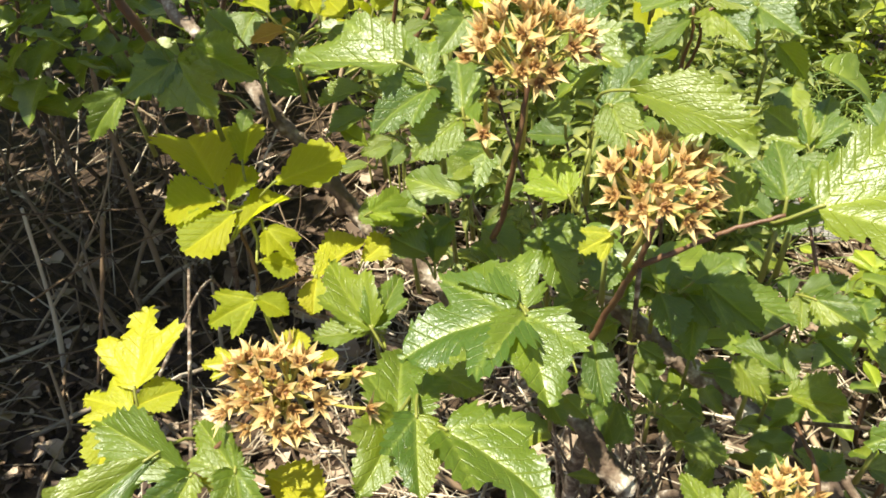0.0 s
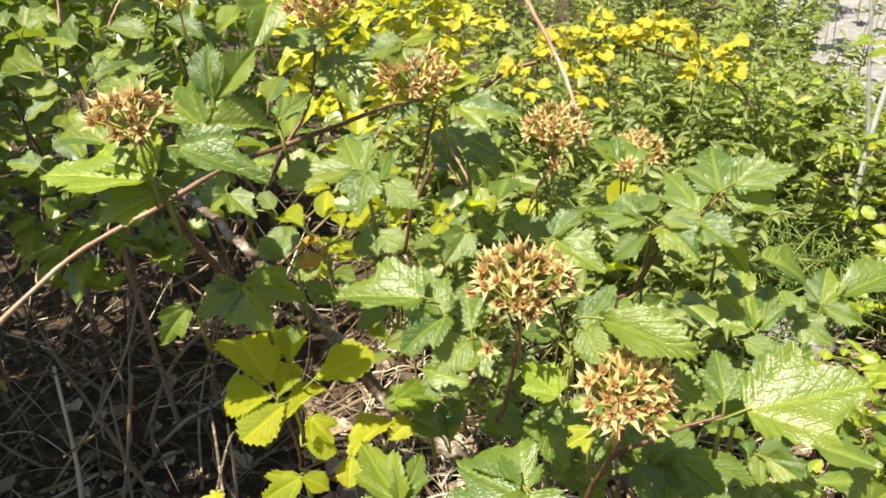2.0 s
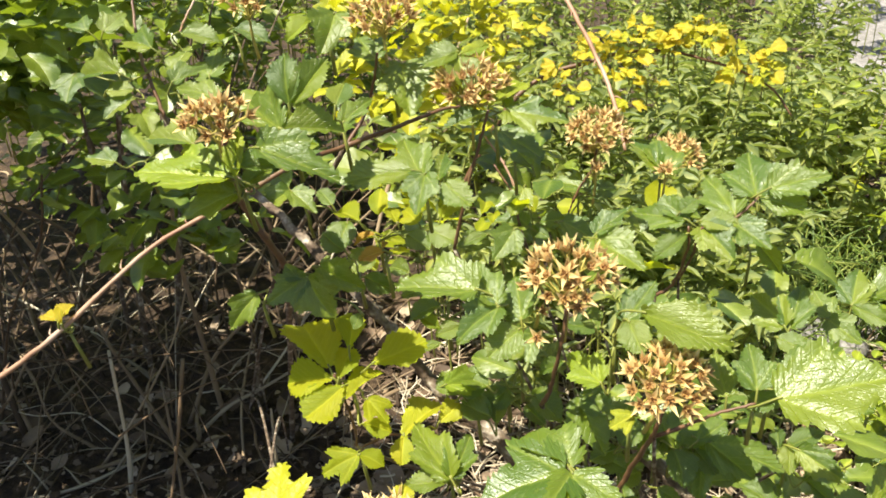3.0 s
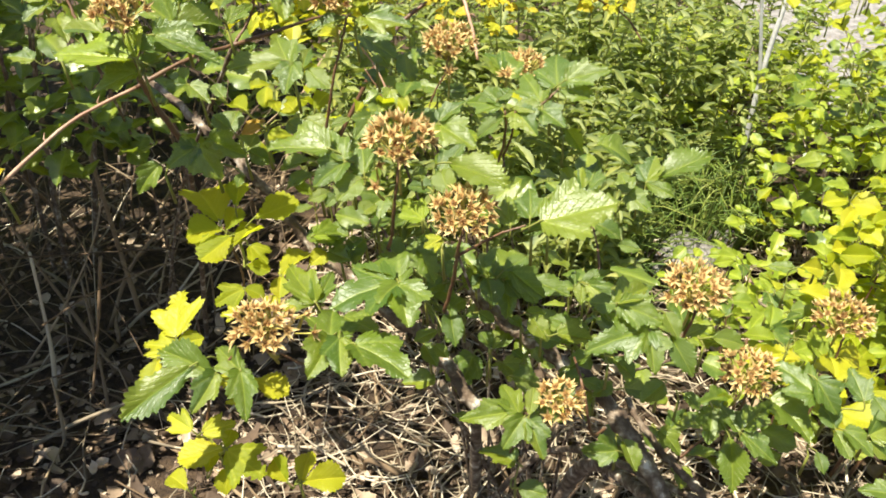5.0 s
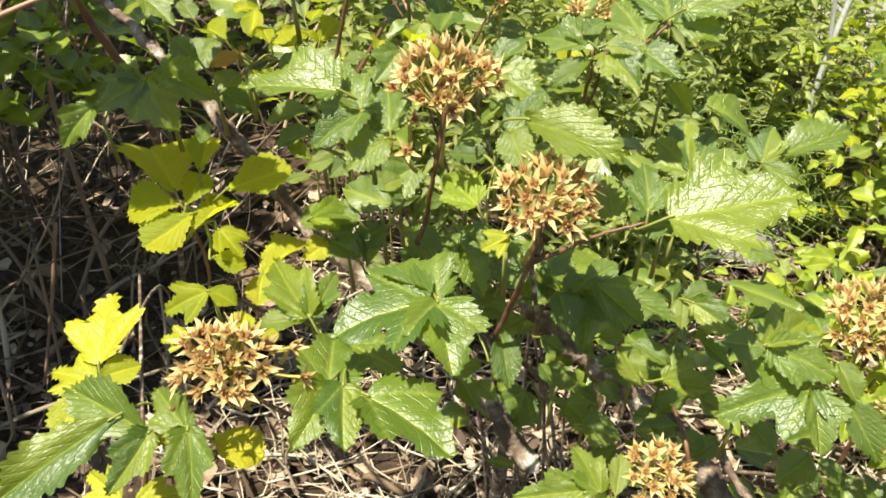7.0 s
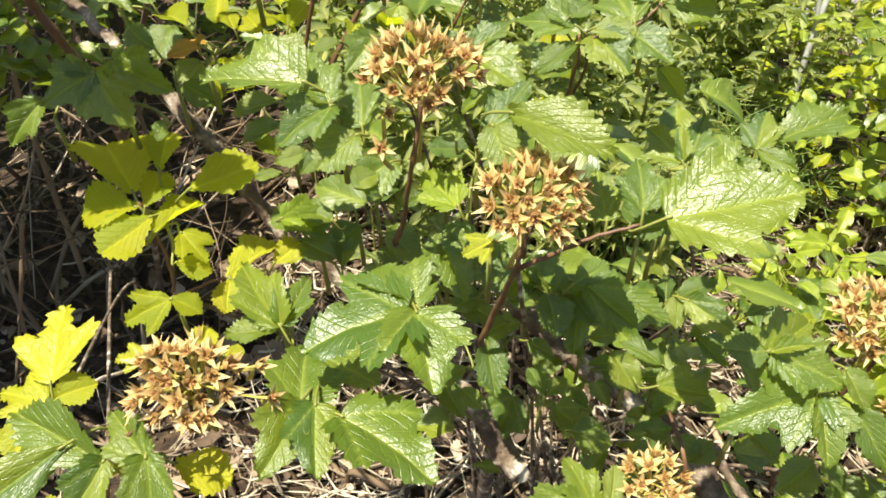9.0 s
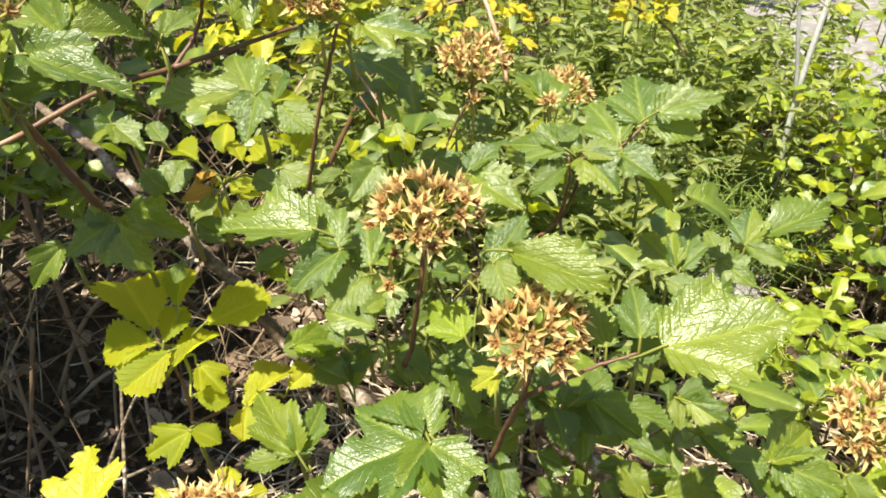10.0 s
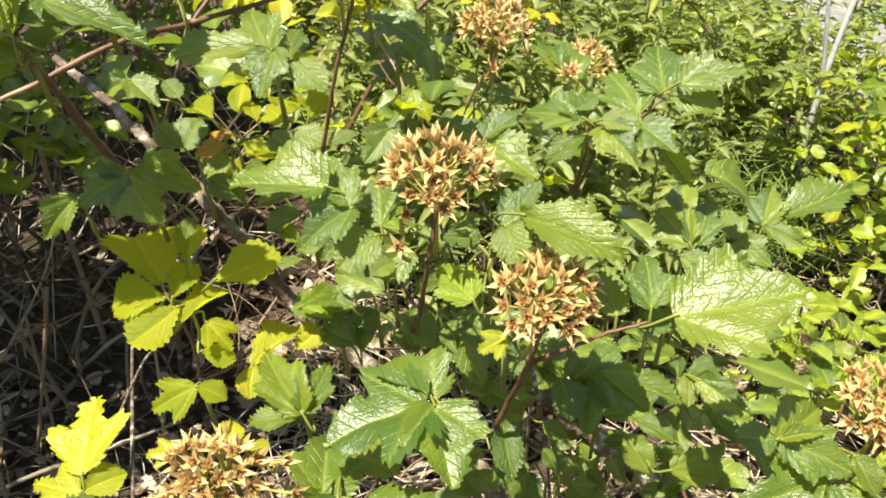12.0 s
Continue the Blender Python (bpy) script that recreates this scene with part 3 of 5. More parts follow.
shoot([  # C mid
    ("gu", 0.057, 0.252, 0.821, 0.014, 0.241, 0.820, 0.90),
    ("gu", 0.062, 0.263, 0.815, 0.037, 0.294, 0.818, 0.66),
    ("gu", 0.061, 0.253, 0.822, 0.070, 0.215, 0.818, 0.72),
    ("gu", 0.014, 0.231, 0.787, 0.014, 0.268, 0.791, 0.72),
    ("gu", 0.020, 0.265, 0.783, 0.047, 0.252, 0.781, 0.75),
    ("gu", 0.015, 0.224, 0.796, 0.006, 0.193, 0.793, 0.62),
    ("gu", 0.022, 0.223, 0.798, 0.026, 0.191, 0.794, 0.58),
    ("gu", 0.032, 0.218, 0.797, 0.071, 0.194, 0.795, 0.78),
])
shoot([  # C small
    ("g.", -0.004, 0.294, 0.774, -0.030, 0.328, 0.790, 0.58),
    ("g.", -0.004, 0.295, 0.774, 0.007, 0.321, 0.787, 0.62),
    ("g.", -0.005, 0.294, 0.773, -0.032, 0.292, 0.772, 0.55),
    ("g.", -0.000, 0.348, 0.794, -0.015, 0.361, 0.801, 0.80),
    ("g.", -0.000, 0.347, 0.793, 0.016, 0.357, 0.798, 0.80),
    ("g.", 0.019, 0.340, 0.782, -0.001, 0.351, 0.787, 0.70),
    ("g.", 0.022, 0.337, 0.778, 0.021, 0.359, 0.789, 0.60),
])
shoot([  # Y spray
    ("y.", -0.099, 0.254, 0.773, -0.105, 0.289, 0.791, 0.80),
    ("y.", -0.099, 0.249, 0.767, -0.124, 0.255, 0.770, 0.75),
    ("y.", -0.099, 0.250, 0.767, -0.081, 0.258, 0.771, 0.68),
    ("y.", -0.121, 0.267, 0.742, -0.125, 0.245, 0.731, 0.60),
])
shoot([  # low left
    ("g.", -0.061, 0.207, 0.780, -0.103, 0.224, 0.789, 0.55),
    ("g.", -0.075, 0.210, 0.785, -0.117, 0.177, 0.768, 0.45),
    ("g.", -0.043, 0.207, 0.781, -0.063, 0.225, 0.790, 0.72),
    ("g.", -0.059, 0.207, 0.781, -0.072, 0.183, 0.769, 0.62),
    ("g.", -0.043, 0.208, 0.783, -0.036, 0.178, 0.768, 0.58),
    ("y.", -0.055, 0.221, 0.766, -0.064, 0.214, 0.763, 0.80),
    ("y.", -0.040, 0.226, 0.756, -0.015, 0.221, 0.753, 0.65),
    ("y.", -0.050, 0.218, 0.743, -0.060, 0.225, 0.747, 0.80),
])
shoot([  # low yellow
    ("y.", -0.091, 0.226, 0.708, -0.112, 0.238, 0.714, 0.75),
    ("y.", -0.084, 0.225, 0.707, -0.061, 0.233, 0.711, 0.75),
    ("y.", -0.068, 0.219, 0.698, -0.101, 0.211, 0.695, 0.62),
    ("o.", -0.066, 0.218, 0.697, -0.037, 0.201, 0.689, 0.85),
    ("o.", -0.067, 0.211, 0.686, -0.064, 0.194, 0.678, 0.70),
    ("o.", -0.067, 0.219, 0.698, -0.063, 0.232, 0.705, 0.70),
    ("o.", -0.021, 0.204, 0.678, -0.035, 0.221, 0.686, 0.65),
    ("y.", -0.011, 0.204, 0.678, -0.007, 0.226, 0.689, 0.55),
    ("y.", -0.010, 0.204, 0.678, 0.021, 0.209, 0.680, 0.62),
    ("y.", -0.095, 0.203, 0.672, -0.110, 0.214, 0.678, 0.70),
    ("o.", -0.080, 0.209, 0.683, -0.078, 0.224, 0.690, 0.60),
])
shoot([  # Y group
    ("o.", -0.082, 0.346, 0.815, -0.104, 0.381, 0.832, 0.80),
    ("o.", -0.070, 0.354, 0.824, -0.071, 0.378, 0.836, 0.58),
    ("o.", -0.080, 0.342, 0.809, -0.110, 0.341, 0.809, 0.65),
    ("o.", -0.076, 0.342, 0.809, -0.069, 0.363, 0.819, 0.59),
    ("o.", -0.072, 0.335, 0.799, -0.053, 0.356, 0.810, 0.59),
    ("o.", -0.073, 0.340, 0.805, -0.095, 0.320, 0.796, 0.75),
    ("o.", -0.055, 0.349, 0.816, -0.022, 0.365, 0.824, 0.70),
    ("o.", -0.058, 0.335, 0.799, -0.043, 0.324, 0.793, 0.95),
    ("o.", -0.060, 0.326, 0.787, -0.042, 0.322, 0.784, 0.58),
    ("o.", -0.062, 0.315, 0.772, -0.084, 0.304, 0.766, 0.85),
    ("o.", -0.062, 0.315, 0.772, -0.046, 0.310, 0.769, 0.70),
])
shoot([  # Y mid
    ("y.", -0.037, 0.334, 0.771, -0.016, 0.359, 0.783, 0.62),
    ("y.", -0.014, 0.340, 0.777, -0.001, 0.352, 0.783, 0.70),
    ("y.", -0.036, 0.334, 0.771, -0.036, 0.317, 0.762, 0.62),
    ("y.", -0.045, 0.237, 0.808, -0.059, 0.236, 0.808, 0.80),
    ("y.", -0.027, 0.238, 0.808, -0.024, 0.250, 0.814, 0.70),
    ("y.", -0.016, 0.238, 0.808, -0.008, 0.241, 0.809, 0.70),
])
shoot([  # dark left
    ("gc", -0.090, 0.352, 0.877, -0.115, 0.343, 0.863, 0.65),
    ("gc", -0.090, 0.351, 0.877, -0.075, 0.338, 0.855, 0.90),
    ("gc", -0.083, 0.356, 0.882, -0.056, 0.349, 0.871, 0.70),
    ("gc", -0.133, 0.382, 0.846, -0.153, 0.370, 0.826, 0.62),
    ("gc", -0.093, 0.351, 0.876, -0.105, 0.355, 0.883, 0.70),
    ("gc", -0.058, 0.340, 0.859, -0.062, 0.335, 0.851, 0.90),
    ("gc", -0.076, 0.397, 0.870, -0.092, 0.403, 0.880, 0.70),
    ("gc", -0.064, 0.396, 0.851, -0.044, 0.391, 0.844, 0.70),
])
shoot([  # D
    ("l.", -0.115, 0.323, 0.955, -0.171, 0.331, 0.959, 0.62),
    ("l.", -0.121, 0.326, 0.953, -0.155, 0.323, 0.951, 0.42),
    ("l.", -0.116, 0.329, 0.953, -0.149, 0.349, 0.964, 0.60),
    ("g.", -0.142, 0.349, 0.963, -0.175, 0.359, 0.968, 0.60),
    ("lc", -0.112, 0.322, 0.954, -0.113, 0.337, 0.979, 0.42),
    ("g.", -0.114, 0.325, 0.959, -0.090, 0.331, 0.962, 0.55),
    ("g.", -0.102, 0.331, 0.968, -0.057, 0.317, 0.962, 0.58),
    ("g.", -0.105, 0.343, 0.965, -0.089, 0.350, 0.969, 0.60),
    ("g.", -0.112, 0.327, 0.946, -0.098, 0.344, 0.954, 0.50),
    ("g.", -0.116, 0.330, 0.943, -0.146, 0.316, 0.936, 0.72),
])
shoot([  # D back
    ("g.", -0.095, 0.355, 0.969, -0.122, 0.381, 0.983, 0.65),
    ("g.", -0.095, 0.355, 0.969, -0.061, 0.361, 0.972, 0.52),
    ("gc", -0.090, 0.361, 0.980, -0.094, 0.377, 1.007, 0.52),
    ("gc", -0.089, 0.361, 0.980, -0.070, 0.375, 1.004, 0.52),
    ("g.", -0.075, 0.409, 0.963, -0.072, 0.431, 0.973, 0.70),
    ("g.", -0.076, 0.433, 0.944, -0.060, 0.455, 0.955, 0.60),
    ("g.", -0.150, 0.418, 0.965, -0.181, 0.432, 0.972, 0.60),
    ("g.", -0.187, 0.442, 0.969, -0.167, 0.459, 0.978, 0.60),
])
shoot([  # left top
    ("g.", -0.270, 0.540, 0.947, -0.309, 0.547, 0.951, 0.60),
    ("g.", -0.258, 0.531, 0.930, -0.278, 0.514, 0.922, 0.80),
    ("g.", -0.252, 0.525, 0.919, -0.238, 0.504, 0.909, 0.80),
    ("g.", -0.279, 0.532, 0.935, -0.258, 0.534, 0.936, 0.80),
    ("g.", -0.244, 0.550, 0.963, -0.276, 0.568, 0.972, 0.70),
    ("g.", -0.228, 0.542, 0.947, -0.222, 0.569, 0.961, 0.80),
    ("g.", -0.199, 0.541, 0.943, -0.202, 0.574, 0.959, 0.90),
    ("g.", -0.223, 0.556, 0.973, -0.187, 0.549, 0.969, 0.50),
    ("g.", -0.294, 0.554, 0.976, -0.320, 0.567, 0.982, 0.80),
    ("g.", -0.282, 0.555, 0.975, -0.271, 0.577, 0.986, 0.80),
    ("g.", -0.181, 0.560, 0.975, -0.149, 0.547, 0.969, 0.50),
    ("g.", -0.304, 0.538, 0.947, -0.303, 0.512, 0.934, 0.80),
    ("g.", -0.272, 0.506, 0.887, -0.299, 0.512, 0.890, 0.70),
    ("g.", -0.237, 0.517, 0.904, -0.264, 0.536, 0.913, 0.70),
])
# some olive leaves set to darker green here, to stand for their shade
shoot([  # N low
    ("g.", -0.130, 0.478, 0.875, -0.151, 0.462, 0.867, 0.75),
    ("g.", -0.129, 0.478, 0.875, -0.108, 0.463, 0.867, 0.80),
    ("g.", -0.131, 0.479, 0.877, -0.144, 0.496, 0.885, 0.80),
    ("g.", -0.099, 0.474, 0.865, -0.111, 0.488, 0.872, 0.70),
    ("o.", -0.079, 0.469, 0.854, -0.097, 0.483, 0.861, 0.70),
    ("g.", -0.087, 0.468, 0.854, -0.094, 0.447, 0.843, 0.90),
    ("g.", -0.071, 0.459, 0.836, -0.082, 0.442, 0.827, 0.90),
    ("b.", -0.067, 0.465, 0.846, -0.083, 0.459, 0.843, 0.60),
    ("o.", -0.051, 0.469, 0.853, -0.058, 0.483, 0.859, 0.60),
    ("g.", -0.043, 0.466, 0.845, -0.026, 0.454, 0.840, 0.90),
    ("o.", -0.035, 0.470, 0.852, -0.048, 0.484, 0.859, 0.90),
    ("g.", -0.027, 0.468, 0.848, -0.006, 0.459, 0.843, 0.90),
    ("o.", -0.019, 0.472, 0.855, -0.009, 0.490, 0.864, 0.70),
])
shoot([  # E left
    ("g.", -0.026, 0.383, 0.932, -0.069, 0.377, 0.929, 0.55),
    ("g.", -0.022, 0.382, 0.929, -0.036, 0.412, 0.944, 0.65),
    ("g.", -0.012, 0.381, 0.926, -0.010, 0.404, 0.938, 0.60),
    ("g.", -0.020, 0.383, 0.930, -0.024, 0.358, 0.918, 0.85),
    ("g.", -0.009, 0.381, 0.926, 0.008, 0.364, 0.918, 0.70),
    ("o.", -0.034, 0.379, 0.925, -0.027, 0.371, 0.921, 0.70),
])
shoot([  # E
    ("g.", 0.029, 0.450, 0.945, 0.069, 0.444, 0.942, 0.85),
    ("g.", 0.018, 0.450, 0.945, -0.013, 0.437, 0.939, 0.55),
    ("l.", 0.017, 0.451, 0.947, 0.044, 0.477, 0.960, 0.55),
    ("g.", -0.003, 0.468, 0.979, -0.027, 0.461, 0.976, 0.95),
    ("g.", -0.004, 0.466, 0.977, 0.001, 0.444, 0.965, 0.90),
    ("g.", 0.023, 0.492, 0.916, 0.056, 0.469, 0.905, 0.70),
    ("l.", -0.002, 0.467, 0.977, 0.018, 0.475, 0.982, 0.50),
    ("g.", -0.042, 0.482, 0.968, -0.033, 0.444, 0.948, 0.80),
    ("g.", -0.084, 0.477, 1.003, -0.089, 0.449, 0.989, 0.85),
    ("g.", -0.056, 0.463, 0.976, -0.072, 0.486, 0.987, 0.80),
    ("l.", -0.099, 0.475, 1.000, -0.115, 0.461, 0.993, 0.60),
    ("g.", 0.047, 0.489, 0.889, 0.035, 0.508, 0.899, 0.70),
])
shoot([  # F
    ("g.", 0.155, 0.575, 0.849, 0.136, 0.609, 0.866, 0.60),
    ("g.", 0.164, 0.573, 0.845, 0.160, 0.612, 0.864, 0.80),
    ("g.", 0.097, 0.565, 0.835, 0.068, 0.576, 0.841, 0.80),
    ("g.", 0.097, 0.564, 0.833, 0.122, 0.566, 0.834, 0.80),
    ("l.", 0.090, 0.571, 0.848, 0.077, 0.583, 0.853, 0.60),
    ("g.", 0.078, 0.552, 0.814, 0.057, 0.550, 0.813, 0.70),
    ("g.", 0.048, 0.548, 0.809, 0.011, 0.559, 0.815, 0.60),
    ("g.", 0.066, 0.544, 0.800, 0.048, 0.554, 0.806, 0.60),
    ("g.", 0.044, 0.563, 0.838, 0.034, 0.538, 0.825, 0.70),
])
shoot([  # H
    ("gs", 0.187, 0.420, 0.896, 0.188, 0.457, 0.915, 0.82),
    ("gs", 0.191, 0.414, 0.905, 0.226, 0.411, 0.917, 0.66),
    ("gs", 0.188, 0.420, 0.897, 0.214, 0.399, 0.896, 0.55),
    ("gs", 0.173, 0.414, 0.887, 0.160, 0.450, 0.899, 0.72),
    ("gs", 0.173, 0.411, 0.882, 0.190, 0.390, 0.878, 0.85),
    ("ls", 0.202, 0.450, 0.847, 0.213, 0.424, 0.838, 0.50),
])
shoot([  # H low
    ("gs", 0.142, 0.411, 0.885, 0.111, 0.431, 0.883, 0.62),
    ("gs", 0.152, 0.410, 0.881, 0.166, 0.383, 0.874, 0.85),
    ("gs", 0.143, 0.407, 0.877, 0.120, 0.399, 0.864, 0.55),
    ("gs", 0.144, 0.412, 0.885, 0.132, 0.435, 0.892, 0.80),
    ("gs", 0.151, 0.411, 0.884, 0.172, 0.402, 0.887, 0.70),
    ("gs", 0.138, 0.413, 0.889, 0.150, 0.420, 0.896, 0.80),
    ("gs", 0.091, 0.447, 0.852, 0.120, 0.417, 0.848, 0.75),
    ("gs", 0.091, 0.449, 0.854, 0.115, 0.465, 0.871, 0.60),
    ("gs", 0.070, 0.479, 0.849, 0.092, 0.457, 0.846, 0.60),
])
shoot([  # R far
    ("gs", 0.289, 0.475, 0.780, 0.300, 0.501, 0.798, 0.90),
    ("gs", 0.301, 0.478, 0.785, 0.350, 0.488, 0.809, 0.56),
    ("gs", 0.288, 0.475, 0.780, 0.310, 0.452, 0.778, 0.55),
    ("gs", 0.273, 0.470, 0.772, 0.267, 0.495, 0.782, 0.75),
    ("gs", 0.271, 0.469, 0.771, 0.288, 0.447, 0.766, 0.85),
    ("gs", 0.211, 0.397, 0.813, 0.195, 0.427, 0.821, 0.82),
    ("gs", 0.214, 0.397, 0.812, 0.228, 0.425, 0.831, 0.60),
    ("gs", 0.206, 0.394, 0.807, 0.223, 0.378, 0.805, 0.80),
])
shoot([  # J left
    ("g.", 0.236, 0.242, 0.789, 0.192, 0.230, 0.784, 0.85),
    ("g.", 0.236, 0.241, 0.789, 0.239, 0.214, 0.776, 0.60),
    ("g.", 0.251, 0.239, 0.786, 0.263, 0.213, 0.773, 0.55),
    ("g.", 0.213, 0.252, 0.804, 0.238, 0.269, 0.813, 0.62),
    ("g.", 0.215, 0.252, 0.804, 0.245, 0.238, 0.798, 0.72),
    ("g.", 0.213, 0.252, 0.804, 0.194, 0.253, 0.805, 0.85),
    ("g.", 0.279, 0.238, 0.785, 0.304, 0.233, 0.783, 0.58),
    ("g.", 0.217, 0.254, 0.753, 0.234, 0.239, 0.745, 0.60),
    ("g.", 0.261, 0.258, 0.724, 0.242, 0.246, 0.719, 0.80),
    ("g.", 0.247, 0.248, 0.799, 0.255, 0.232, 0.791, 0.80),
    ("g.", 0.178, 0.272, 0.761, 0.206, 0.271, 0.761, 0.60),
    ("g.", 0.161, 0.296, 0.760, 0.173, 0.278, 0.751, 0.80),
])
shoot([  # M low
    ("g.", 0.343, 0.283, 0.646, 0.333, 0.307, 0.659, 0.72),
    ("g.", 0.346, 0.284, 0.648, 0.376, 0.306, 0.659, 0.62),
    ("g.", 0.335, 0.280, 0.642, 0.331, 0.241, 0.623, 0.55),
    ("g.", 0.346, 0.282, 0.645, 0.371, 0.260, 0.634, 0.58),
    ("gu", 0.381, 0.319, 0.649, 0.408, 0.281, 0.645, 0.80),
    ("g.", 0.331, 0.316, 0.641, 0.323, 0.288, 0.628, 0.80),
    ("g.", 0.297, 0.313, 0.617, 0.316, 0.331, 0.627, 0.80),
    ("g.", 0.287, 0.313, 0.618, 0.304, 0.294, 0.608, 0.80),
])
shoot([  # K low
    ("g.", 0.408, 0.299, 0.673, 0.381, 0.327, 0.687, 0.90),
    ("g.", 0.408, 0.306, 0.684, 0.422, 0.280, 0.671, 0.75),
    ("g.", 0.448, 0.295, 0.669, 0.445, 0.323, 0.683, 0.75),
    ("g.", 0.424, 0.283, 0.649, 0.418, 0.302, 0.659, 0.80),
    ("g.", 0.424, 0.282, 0.648, 0.432, 0.260, 0.637, 0.70),
    ("g.", 0.431, 0.282, 0.649, 0.452, 0.263, 0.640, 0.80),
    ("g.", 0.452, 0.279, 0.645, 0.485, 0.289, 0.650, 0.80),
    ("g.", 0.452, 0.276, 0.641, 0.468, 0.264, 0.634, 0.70),
    ("g.", 0.471, 0.285, 0.655, 0.463, 0.306, 0.665, 0.80),
    ("g.", 0.475, 0.251, 0.603, 0.446, 0.257, 0.606, 0.75),
    ("g.", 0.477, 0.260, 0.616, 0.503, 0.250, 0.612, 0.80),
    ("g.", 0.408, 0.273, 0.633, 0.410, 0.255, 0.625, 0.60),
])
shoot([  # O low
    ("g.", 0.143, 0.239, 0.714, 0.105, 0.234, 0.712, 0.62),
    ("g.", 0.149, 0.237, 0.713, 0.136, 0.260, 0.724, 0.62),
    ("g.", 0.157, 0.237, 0.712, 0.162, 0.257, 0.722, 0.60),
    ("g.", 0.153, 0.236, 0.711, 0.138, 0.215, 0.700, 0.75),
    ("g.", 0.157, 0.235, 0.709, 0.167, 0.210, 0.696, 0.62),
    ("g.", 0.149, 0.232, 0.667, 0.122, 0.243, 0.673, 0.75),
    ("g.", 0.234, 0.256, 0.653, 0.206, 0.257, 0.653, 0.80),
    ("g.", 0.239, 0.261, 0.660, 0.249, 0.240, 0.650, 0.80),
    ("g.", 0.153, 0.234, 0.635, 0.176, 0.229, 0.632, 0.80),
    ("g.", 0.120, 0.331, 0.690, 0.105, 0.304, 0.676, 0.80),
    ("g.", 0.145, 0.327, 0.685, 0.168, 0.308, 0.676, 0.80),
])
shoot([  # mid
    ("g.", 0.136, 0.329, 0.774, 0.121, 0.346, 0.782, 0.76),
    ("g.", 0.149, 0.329, 0.773, 0.161, 0.347, 0.783, 0.76),
    ("g.", 0.159, 0.329, 0.773, 0.195, 0.314, 0.766, 0.52),
    ("g.", 0.146, 0.329, 0.774, 0.141, 0.299, 0.759, 0.76),
    ("g.", 0.154, 0.328, 0.772, 0.167, 0.308, 0.762, 0.76),
    ("g.", 0.107, 0.336, 0.782, 0.067, 0.342, 0.785, 0.72),
    ("g.", 0.110, 0.326, 0.767, 0.136, 0.339, 0.774, 0.66),
    ("g.", 0.095, 0.334, 0.779, 0.109, 0.352, 0.788, 0.76),
    ("g.", 0.085, 0.326, 0.767, 0.103, 0.317, 0.763, 0.76),
    ("g.", 0.063, 0.340, 0.787, 0.044, 0.354, 0.794, 0.66),
    ("g.", 0.089, 0.306, 0.737, 0.070, 0.298, 0.733, 0.66),
    ("g.", 0.045, 0.345, 0.795, 0.063, 0.331, 0.788, 0.76),
    ("g.", 0.182, 0.346, 0.801, 0.170, 0.361, 0.808, 0.66),
    ("g.", 0.210, 0.352, 0.812, 0.236, 0.342, 0.807, 0.76),
    ("g.", 0.251, 0.339, 0.792, 0.233, 0.344, 0.795, 0.66),
    ("g.", 0.027, 0.358, 0.814, 0.040, 0.368, 0.819, 0.76),
    ("g.", 0.017, 0.349, 0.799, -0.002, 0.359, 0.804, 0.76),
    ("l.", -0.010, 0.350, 0.799, 0.017, 0.354, 0.801, 0.66),
])
shoot([  # B low
    ("g.", 0.096, 0.314, 0.784, 0.110, 0.328, 0.791, 0.76),
    ("g.", 0.129, 0.314, 0.781, 0.128, 0.339, 0.794, 0.57),
    ("g.", 0.127, 0.314, 0.782, 0.132, 0.294, 0.772, 0.85),
    ("g.", 0.139, 0.310, 0.792, 0.158, 0.322, 0.798, 0.66),
    ("g.", 0.145, 0.310, 0.792, 0.170, 0.292, 0.783, 0.66),
    ("g.", 0.126, 0.332, 0.772, 0.115, 0.322, 0.767, 0.76),
    ("g.", 0.142, 0.322, 0.775, 0.153, 0.307, 0.768, 0.66),
])
shoot([  # right spray
    ("gs", 0.205, 0.354, 0.746, 0.207, 0.369, 0.754, 0.62),
    ("gs", 0.210, 0.355, 0.747, 0.235, 0.361, 0.759, 0.50),
    ("gs", 0.212, 0.356, 0.749, 0.209, 0.339, 0.739, 0.74),
    ("gs", 0.214, 0.347, 0.753, 0.237, 0.322, 0.749, 0.58),
    ("gs", 0.223, 0.350, 0.722, 0.238, 0.356, 0.731, 0.47),
    ("gs", 0.230, 0.358, 0.716, 0.245, 0.338, 0.712, 0.47),
    ("gs", 0.253, 0.351, 0.739, 0.275, 0.357, 0.750, 0.57),
])
shoot([  # right low
    ("g.", 0.211, 0.346, 0.702, 0.186, 0.361, 0.710, 0.45),
    ("g.", 0.214, 0.341, 0.695, 0.215, 0.365, 0.707, 0.50),
    ("g.", 0.216, 0.343, 0.697, 0.195, 0.342, 0.697, 0.62),
    ("g.", 0.221, 0.336, 0.687, 0.244, 0.353, 0.696, 0.66),
    ("g.", 0.224, 0.336, 0.687, 0.203, 0.327, 0.683, 0.66),
    ("g.", 0.229, 0.336, 0.687, 0.244, 0.329, 0.683, 0.57),
    ("g.", 0.184, 0.346, 0.704, 0.165, 0.346, 0.704, 0.52),
    ("g.", 0.173, 0.343, 0.701, 0.196, 0.339, 0.698, 0.76),
    ("g.", 0.164, 0.354, 0.716, 0.184, 0.356, 0.717, 0.57),
    ("g.", 0.162, 0.347, 0.707, 0.151, 0.359, 0.712, 0.66),
])
